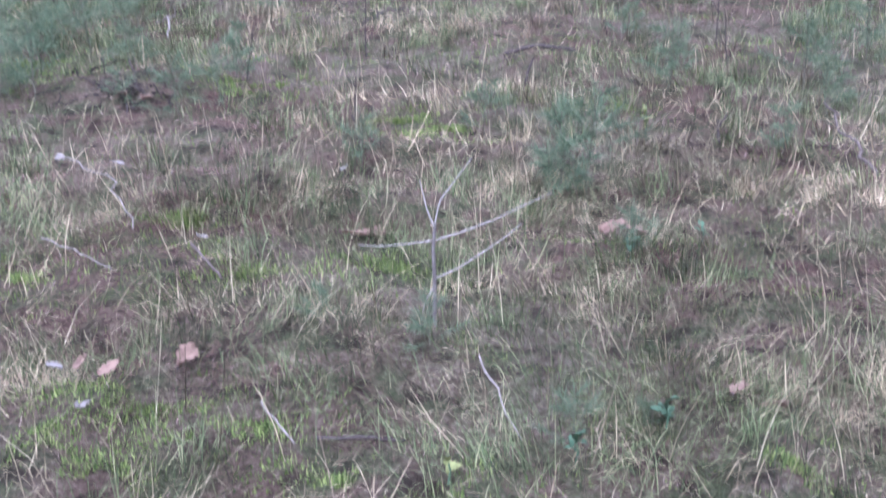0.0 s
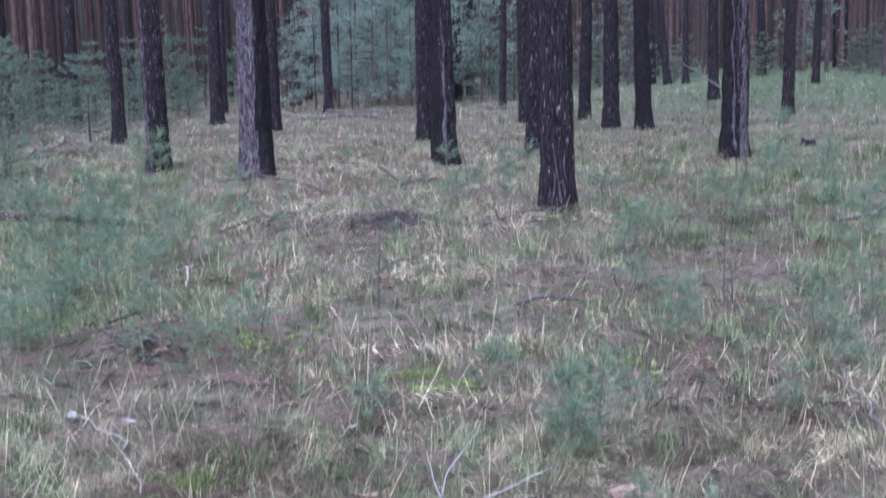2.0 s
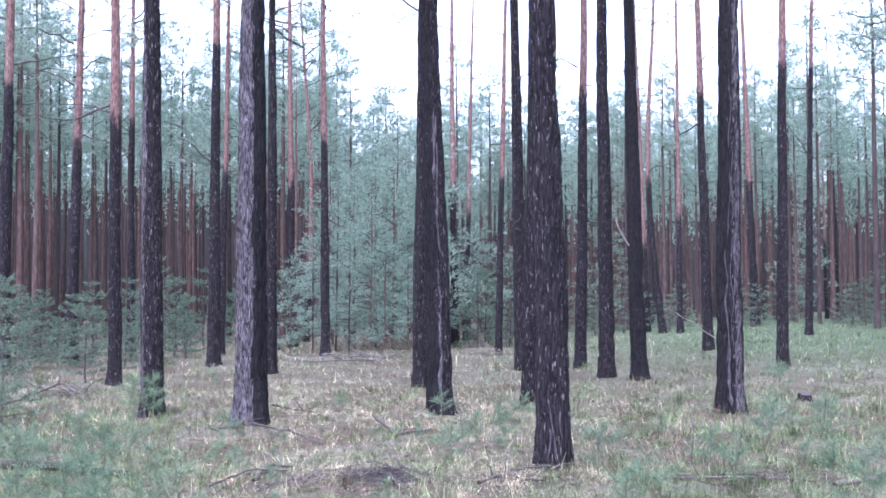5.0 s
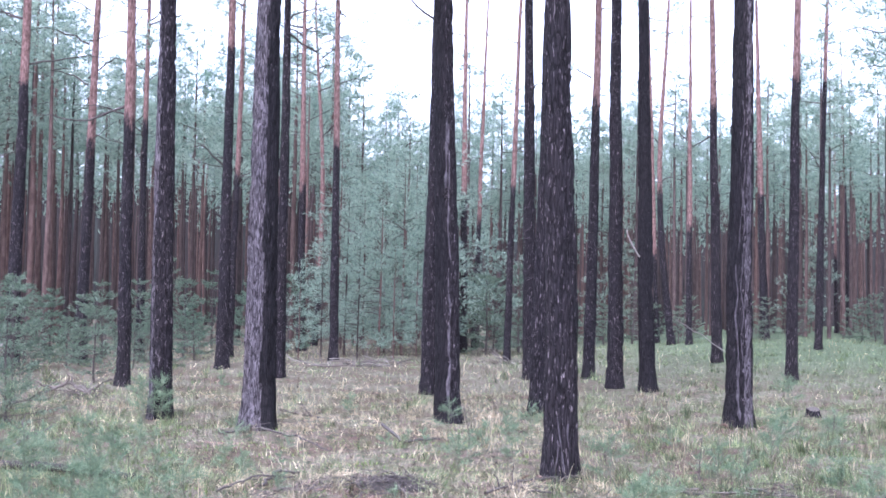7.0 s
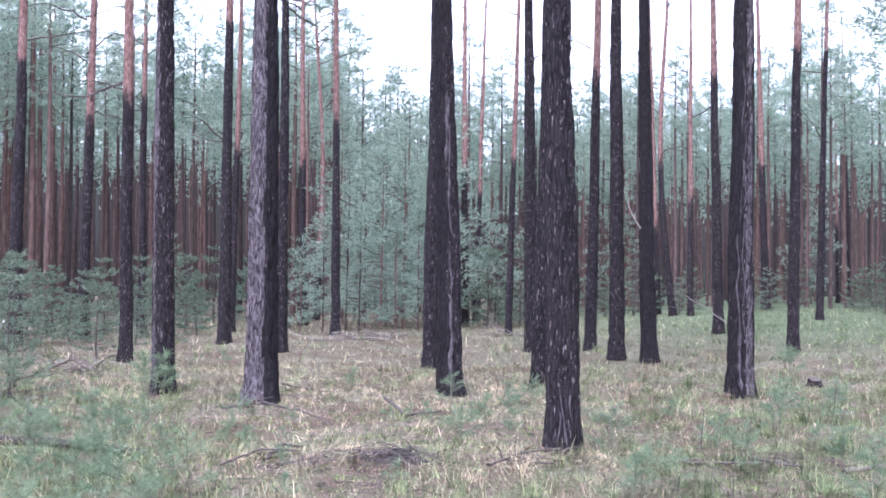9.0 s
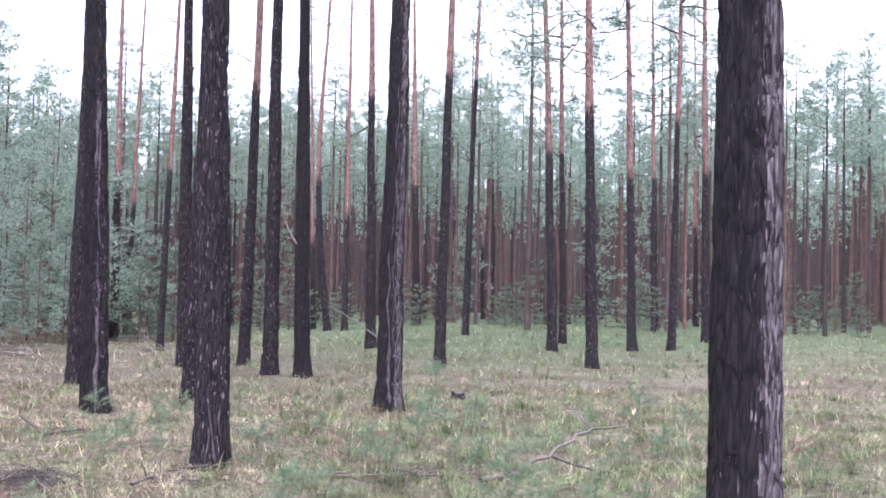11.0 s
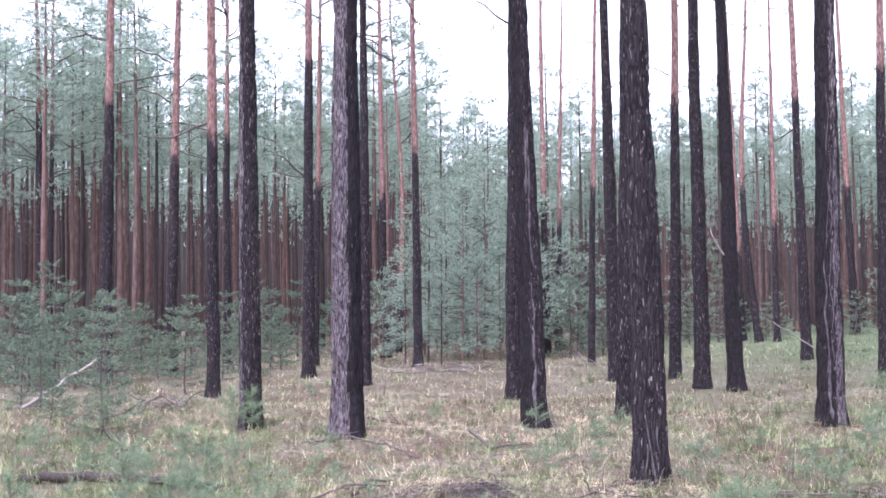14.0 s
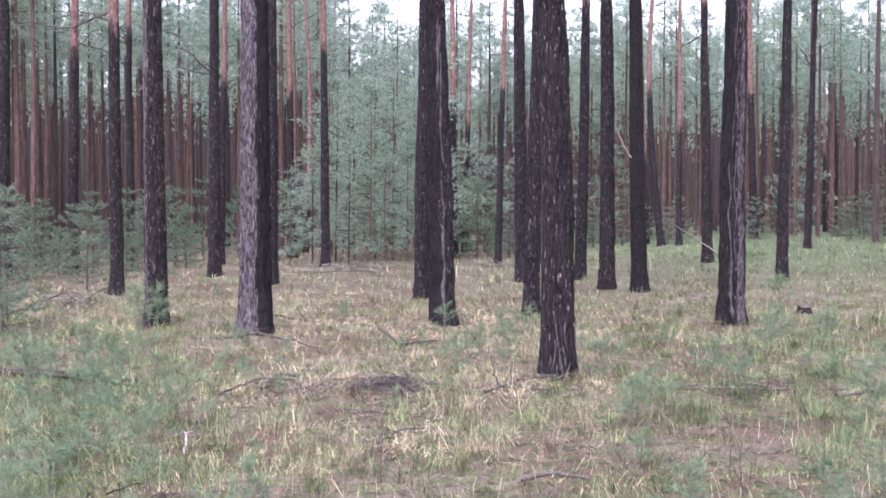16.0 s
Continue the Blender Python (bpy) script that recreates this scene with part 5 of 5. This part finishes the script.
stick([(-1.85, 9.9, 0.05), (-1.6, 10.35, 0.12), (-1.3, 10.6, 0.04)], 0.010, 0.006, TWIG, "dark forked twig on brown litter", seed=41, twigs=3)
stick([(-0.42, 7.7, 0.02), (-0.3, 8.15, 0.08), (-0.12, 8.45, 0.03)], 0.009, 0.005, TWIG, "dark forked twig in the straw", seed=42, twigs=3)
stick([(2.0, 10.6, 0.04), (2.5, 10.45, 0.05), (3.05, 10.4, 0.04)], 0.011, 0.006, DEAD, "thin grey branch lying in the grass", seed=43, twigs=4)
stick([(-1.9, 8.4, 0.03), (-1.72, 7.95, 0.1), (-1.68, 7.7, 0.05)], 0.009, 0.006, PALE_WOOD, "pale dead twig in the grass", seed=44, twigs=1)


def leaf(x, y, size, mat, label, seed, lift=0.03):
    """A fallen lobed leaf, curled, with its stalk."""
    g = np.random.default_rng(1500 + seed)
    n = 22
    u = np.linspace(0, 1, n // 2)
    half = size * 0.26 * np.sin(np.pi * np.clip(u, 0, 1) ** 0.8) * (1 + 0.28 * np.sin(u * 22)) + 0.002
    rows = []
    for s in (-1.0, -0.5, 0.0, 0.5, 1.0):
        curl = (abs(s) ** 1.5) * size * 0.10 + 0.07 * size * np.sin(u * 3 + s * 2 + seed)
        rows.append(np.stack([(u - 0.5) * size, s * half, curl], 1))
    v = np.concatenate(rows)
    m = len(u)
    q = [(a * m + b, a * m + b + 1, (a + 1) * m + b + 1, (a + 1) * m + b) for a in range(4) for b in range(m - 1)]
    o = new("fallen_leaf")
    o.matrix_basis = pose(x, y, float(ground_z(x, y)) + lift, g.uniform(-25, 25), g.uniform(-25, 25), g.uniform(0, 360))
    me = mesh_from("blade", v, q, mat, smooth_shade=True)
    b = part("blade", me, o)
    sol = b.modifiers.new("thick", "SOLIDIFY")
    sol.thickness = 0.0012
    tv, tq = tube([(size * 0.5, 0, 0), (size * 0.6, 0.004, 0.004), (size * 0.72, 0.01, 0.0)], [0.0018, 0.0015, 0.0015], 5)
    part("stalk", mesh_from("stalk", tv, tq, TWIG), o)
    return tagged(o, label, "leaf", "fallen leaves")


leaf(0.58, 3.63, 0.12, OAK_LEAF, "curled light brown oak leaf on the grass", 1, 0.05)
leaf(0.64, 3.60, 0.09, OAK_LEAF, "curled light brown oak leaf on the grass", 2, 0.05)
leaf(-0.19, 3.86, 0.09, OAK_LEAF, "reddish brown oak leaf on the grass", 3)
leaf(-0.27, 3.84, 0.10, OAK_LEAF, "reddish brown oak leaf on the grass", 4)
leaf(-0.87, 2.63, 0.07, OAK_LEAF, "reddish brown oak leaf on the grass", 5, 0.05)
leaf(-0.79, 2.59, 0.06, OAK_LEAF, "reddish brown oak leaf on the grass", 6, 0.05)
leaf(0.69, 2.48, 0.08, OAK_LEAF, "reddish brown oak leaf in the grass", 7)
leaf(0.77, 2.45, 0.08, OAK_LEAF, "reddish brown oak leaf in the grass", 8)
leaf(-0.63, 2.71, 0.09, OAK_LEAF, "dry brown leaf on the litter", 9)
leaf(-1.38, 5.72, 0.09, OAK_LEAF, "dry brown leaf on rotting twigs", 17, 0.06)
leaf(-1.52, 5.78, 0.08, OAK_LEAF, "dry brown leaf on rotting twigs", 18, 0.07)
leaf(-1.23, 4.48, 0.06, PALE_LEAF, "whitish dry leaf in the grass", 11, 0.06)
leaf(-1.49, 4.62, 0.06, PALE_LEAF, "whitish dry leaf in the grass", 12, 0.06)
leaf(-0.35, 4.53, 0.04, PALE_LEAF, "whitish scrap of leaf in the grass", 13, 0.06)
leaf(-0.93, 2.62, 0.05, PALE_LEAF, "pale curled leaf in the grass", 14, 0.05)
leaf(-0.81, 2.42, 0.06, PALE_LEAF, "pale curled leaf in the grass", 15, 0.04)
leaf(-0.75, 3.62, 0.05, PALE_LEAF, "pale scrap of leaf in the grass", 16, 0.06)
for i, (x, y) in enumerate(((0.93, 11.25), (0.86, 11.12), (1.0, 11.15), (0.8, 11.3), (4.0, 16.8), (4.5, 16.75), (3.95, 16.9), (2.72, 4.95))):
    leaf(x, y, 0.10, OAK_LEAF, "reddish flake of bark at the pine's foot", 30 + i, 0.06)


def leafy_plant(x, y, h, mat, n, label, seed):
    """A small weed: a stem with oval leaves."""
    g = np.random.default_rng(1600 + seed)
    o = thing("small_plant", x, y)
    v, q = tube([(0, 0, -0.01), (0.006, 0.004, h * 0.5), (0.0, 0.01, h)], [0.003, 0.0025, 0.0015], 5)
    part("stem", mesh_from("stem", v, q, GREEN_LEAF), o)
    u = np.linspace(0, 1, 6)
    w = np.sin(np.pi * u) * 0.014 + 0.0008
    lv = np.concatenate([np.stack([u * 0.034, s * w * 0.7, 0.006 * np.sin(3 * u) + abs(s) * 0.004], 1) for s in (-1, 0, 1)])
    lq = [(a * 6 + b, a * 6 + b + 1, (a + 1) * 6 + b + 1, (a + 1) * 6 + b) for a in range(2) for b in range(5)]
    me = mesh_from("leaf", lv, lq, mat, smooth_shade=True)
    for i in range(n):
        c = part("leaf", me, o)
        k = g.uniform(0.7, 1.3)
        c.matrix_basis = pose(0, 0, h * g.uniform(0.3, 1), 0, g.uniform(-50, 10), g.uniform(0, 360)) @ Matrix.Diagonal((k, k, k, 1))
    return tagged(o, label, "plant")


leafy_plant(0.94, 5.07, 0.17, YELLOW_LEAF, 12, "small weed with yellow-green leaves", 1)
leafy_plant(0.01, 2.19, 0.06, YELLOW_LEAF, 4, "tiny yellow-green weed in the moss", 2)
leafy_plant(0.87, 3.64, 0.06, GREEN_LEAF, 5, "tiny bright green weed", 3)
leafy_plant(0.60, 3.42, 0.07, GREEN_LEAF, 8, "small bright green weed", 4)
leafy_plant(0.28, 2.20, 0.06, GREEN_LEAF, 8, "small bright green weed", 5)
leafy_plant(0.50, 2.35, 0.06, GREEN_LEAF, 6, "small bright green weed", 6)


def dead_sapling():
    """The bare, grey little tree in the grass before the camera: a stem with four thin arms."""
    o = thing("dead_sapling", -0.01, 3.01)
    v, q = tube([(0, 0, -0.03), (0.004, 0, 0.14), (0.002, 0, 0.24), (0.008, 0, 0.31)], [0.006, 0.0055, 0.005, 0.004], 7)
    part("stem", mesh_from("stem", v, q, SAPLING, smooth_shade=True), o)
    for pts in ([(0.006, 0, 0.30), (-0.012, 0, 0.345), (-0.02, 0.01, 0.38), (-0.03, 0, 0.43)], [(0.008, 0, 0.31), (0.02, 0, 0.37), (0.06, 0.01, 0.42), (0.11, 0, 0.49)],
                [(0.004, 0, 0.26), (0.08, 0.01, 0.28), (0.17, 0.02, 0.31), (0.25, 0.02, 0.35), (0.32, 0.01, 0.385)], [(0.004, 0, 0.26), (-0.06, 0.01, 0.25), (-0.13, 0.02, 0.24), (-0.20, 0.02, 0.245)],
                [(0.003, 0, 0.15), (0.07, 0, 0.18), (0.15, 0.01, 0.23), (0.2, 0.01, 0.265), (0.24, 0.01, 0.30)], [(0.003, 0, 0.13), (-0.02, 0, 0.09), (-0.03, 0.01, 0.05)]):
        k = np.linspace(0, len(pts) - 1, 9)
        c = np.stack([np.interp(k, range(len(pts)), [p[i] for p in pts]) for i in range(3)], 1)
        v, q = tube(c, np.linspace(0.0025, 0.0012, 9), 6)
        part("twig", mesh_from("twig", v, q, PALE_TWIG, smooth_shade=True), o, "pale grey bare twig")
    tagged(o, "bare grey dead sapling with thin pale twigs", "sapling")


dead_sapling()


def bare_stalk(x, y, h, lean, seed, mat=TWIG):
    """A dry upright shoot with a few side twigs."""
    g = np.random.default_rng(1700 + seed)
    o = thing("dry_shoot", x, y)
    z = np.linspace(-0.01, h, 6)
    p = np.stack([lean * z + np.cumsum(g.normal(0, 0.01 * h, 6)), np.cumsum(g.normal(0, 0.01 * h, 6)), z], 1)
    v, q = tube(p, np.linspace(0.005, 0.002, 6), 5)
    part("stem", mesh_from("stem", v, q, mat, smooth_shade=True), o)
    for i in range(3):
        b = p[g.integers(1, 5)]
        w = np.array([g.uniform(-0.4, 0.4), g.uniform(-0.2, 0.2), g.uniform(0.2, 0.5)]) * h * 0.6
        u = np.linspace(0, 1, 4)[:, None]
        v, q = tube(b + u * w, np.array([0.003, 0.0025, 0.002, 0.001]), 5)
        part("twig", mesh_from("twig", v, q, mat), o)
    tagged(o, "dry leafless shoot standing in the grass", "shoot", "dry shoots")


for i, (x, y, h, l) in enumerate(((-0.37, 6.9, 0.45, 0.05), (1.75, 7.2, 0.5, 0.0), (-0.35, 5.2, 0.25, 0.1), (3.0, 11.8, 0.4, 0.2), (2.5, 11.6, 0.5, 0.1), (5.2, 16.0, 0.5, -0.1), (-4.4, 13.0, 0.4, 0.1), (0.35, 14.6, 0.5, -0.15), (-2.9, 14.2, 0.35, 0.1),
                                  (-1.0, 6.4, 0.3, 0.2), (4.4, 13.5, 0.5, 0.1), (1.6, 6.3, 0.35, -0.1))):
    bare_stalk(x, y, h, l, i)


def brush(x0, y0, n, spread, long, rise, r0, mats, label, seed):
    """A heap of dead twigs that lie criss-cross on the floor."""
    g = np.random.default_rng(seed)
    o = thing("brush_heap", x0, y0)
    z0 = o.location.z
    for i in range(n):
        a, r = g.uniform(0, 6.28), abs(g.normal(0, spread))
        b, ln = g.uniform(0, 6.28), g.uniform(0.3, 1.0) * long
        k = np.linspace(-0.5, 0.5, 6)[:, None]
        p = np.array([r * math.cos(a) * 1.15, r * math.sin(a), 0]) + k * np.array([math.cos(b), math.sin(b), g.normal(0, rise)]) * ln + np.cumsum(g.normal(0, 0.04 * long, (6, 3)), 0)
        p[:, 2] += ground_z(p[:, 0] + x0, p[:, 1] + y0) - z0 + g.uniform(0.0, 0.06)
        v, q = tube(p, np.linspace(r0, 0.4 * r0, 6) * g.uniform(0.6, 1.4), 5)
        part("twig", mesh_from("twig", v, q, mats[i % len(mats)], smooth_shade=True), o)
    return tagged(o, label, "brush heap")


brush(-0.55, 10.2, 160, 0.33, 0.4, 0.1, 0.005, (TWIG, TWIG, DEAD), "low heap of dark dead twigs in the straw", 91)
brush(-6.3, 20.6, 40, 0.5, 0.9, 0.35, 0.009, (TWIG, DEAD), "small heap of dead pine twigs under young pines", 92)
brush(0.8, 10.5, 36, 0.36, 0.5, 0.12, 0.005, (TWIG, DEAD), "loose tangle of thin dead twigs", 93)
brush(2.95, 10.5, 40, 0.36, 0.5, 0.15, 0.005, (TWIG, DEAD), "loose tangle of thin dead twigs", 94)
brush(-1.25, 10.0, 40, 0.33, 0.35, 0.1, 0.005, (DEAD, DEAD, TWIG), "flat tangle of brown dead twigs", 95)
brush(-2.2, 34.0, 46, 0.9, 1.6, 0.2, 0.012, (DEAD, PALE_WOOD, TWIG), "scattered dead branches at the thicket's edge", 96)
brush(2.3, 37.2, 30, 0.6, 1.2, 0.22, 0.009, (DEAD, PALE_WOOD, TWIG), "bleached dead branches piled by a pine", 97)
brush(-0.55, 9.0, 30, 0.3, 0.35, 0.15, 0.004, (TWIG, DEAD), "loose tangle of thin dead twigs", 98)

brush(-1.5, 5.9, 54, 0.17, 0.26, 0.14, 0.005, (ROTTEN, TWIG, ROTTEN), "dark clump of rotting twigs on a mossy hummock", 99)


def soil_patch(x0, y0, rx, ry, label, seed):
    """Bare dark humus that shows through the grass on a low mound."""
    g = np.random.default_rng(2700 + seed)
    o = thing("soil_mound", x0, y0)
    rings, n = 14, 48
    a = np.arange(n) * 2 * np.pi / n
    edge = 0.75 + 0.5 * vnoise(np.cos(a) * 2.2 + seed, np.sin(a) * 2.2)
    v = []
    for k in range(rings):
        u = k / (rings - 1)
        x, y = rx * u * edge * np.cos(a), ry * u * edge * np.sin(a)
        v.append(np.stack([x, y, ground_z(x + x0, y + y0) - o.location.z + 0.036 * (1 - u * u) - 0.02 * u ** 4 + g.normal(0, 0.014, n)], 1))
    q = [(k * n + j, (k + 1) * n + j, (k + 1) * n + (j + 1) % n, k * n + (j + 1) % n) for k in range(rings - 1) for j in range(n)]
    part("humus", mesh_from("humus", np.concatenate(v), q, ROTTEN, smooth_shade=True), o)
    tagged(o, label, "soil")


soil_patch(-0.42, 10.15, 0.36, 0.18, "dark bare humus on a low grassy mound", 1)


def stump():
    o = thing("tree_stump", 6.02, 19.28)
    a = np.arange(20) * 2 * np.pi / 20
    z = np.array([-0.1, 0.0, 0.04, 0.09, 0.13])
    A, Z = np.meshgrid(a, z)
    r = 0.10 * (1 + 0.4 * np.exp(-np.maximum(Z, 0) / 0.05)) * (1 + 0.12 * np.sin(A * 5) + 0.05 * np.sin(A * 11))
    v = np.stack([r * np.cos(A), r * np.sin(A), Z + 0.03 * (Z > 0.1) * np.sin(A)], -1).reshape(-1, 3)
    q = [(i * 20 + j, i * 20 + (j + 1) % 20, (i + 1) * 20 + (j + 1) % 20, (i + 1) * 20 + j) for i in range(4) for j in range(20)]
    part("bark", mesh_from("bark", v, q, BARK), o)
    top = np.concatenate([v[-20:] * (0.97, 0.97, 1), [[0, 0, 0.125]]])
    part("cut_face", mesh_from("cut_face", top, [(j, (j + 1) % 20, 20) for j in range(20)], CUT_WOOD), o, "weathered cut face")
    tagged(o, "low dark rotten pine stump in grass", "stump")


stump()

# a bleached pole that leans on a far pine
stick([(8.5, 34.2, 0.0), (7.44, 34.1, 0.79), (6.66, 34.0, 1.32)], 0.014, 0.009, PALE_WOOD, "bleached dead pole leaning against a pine", seed=40, twigs=1)
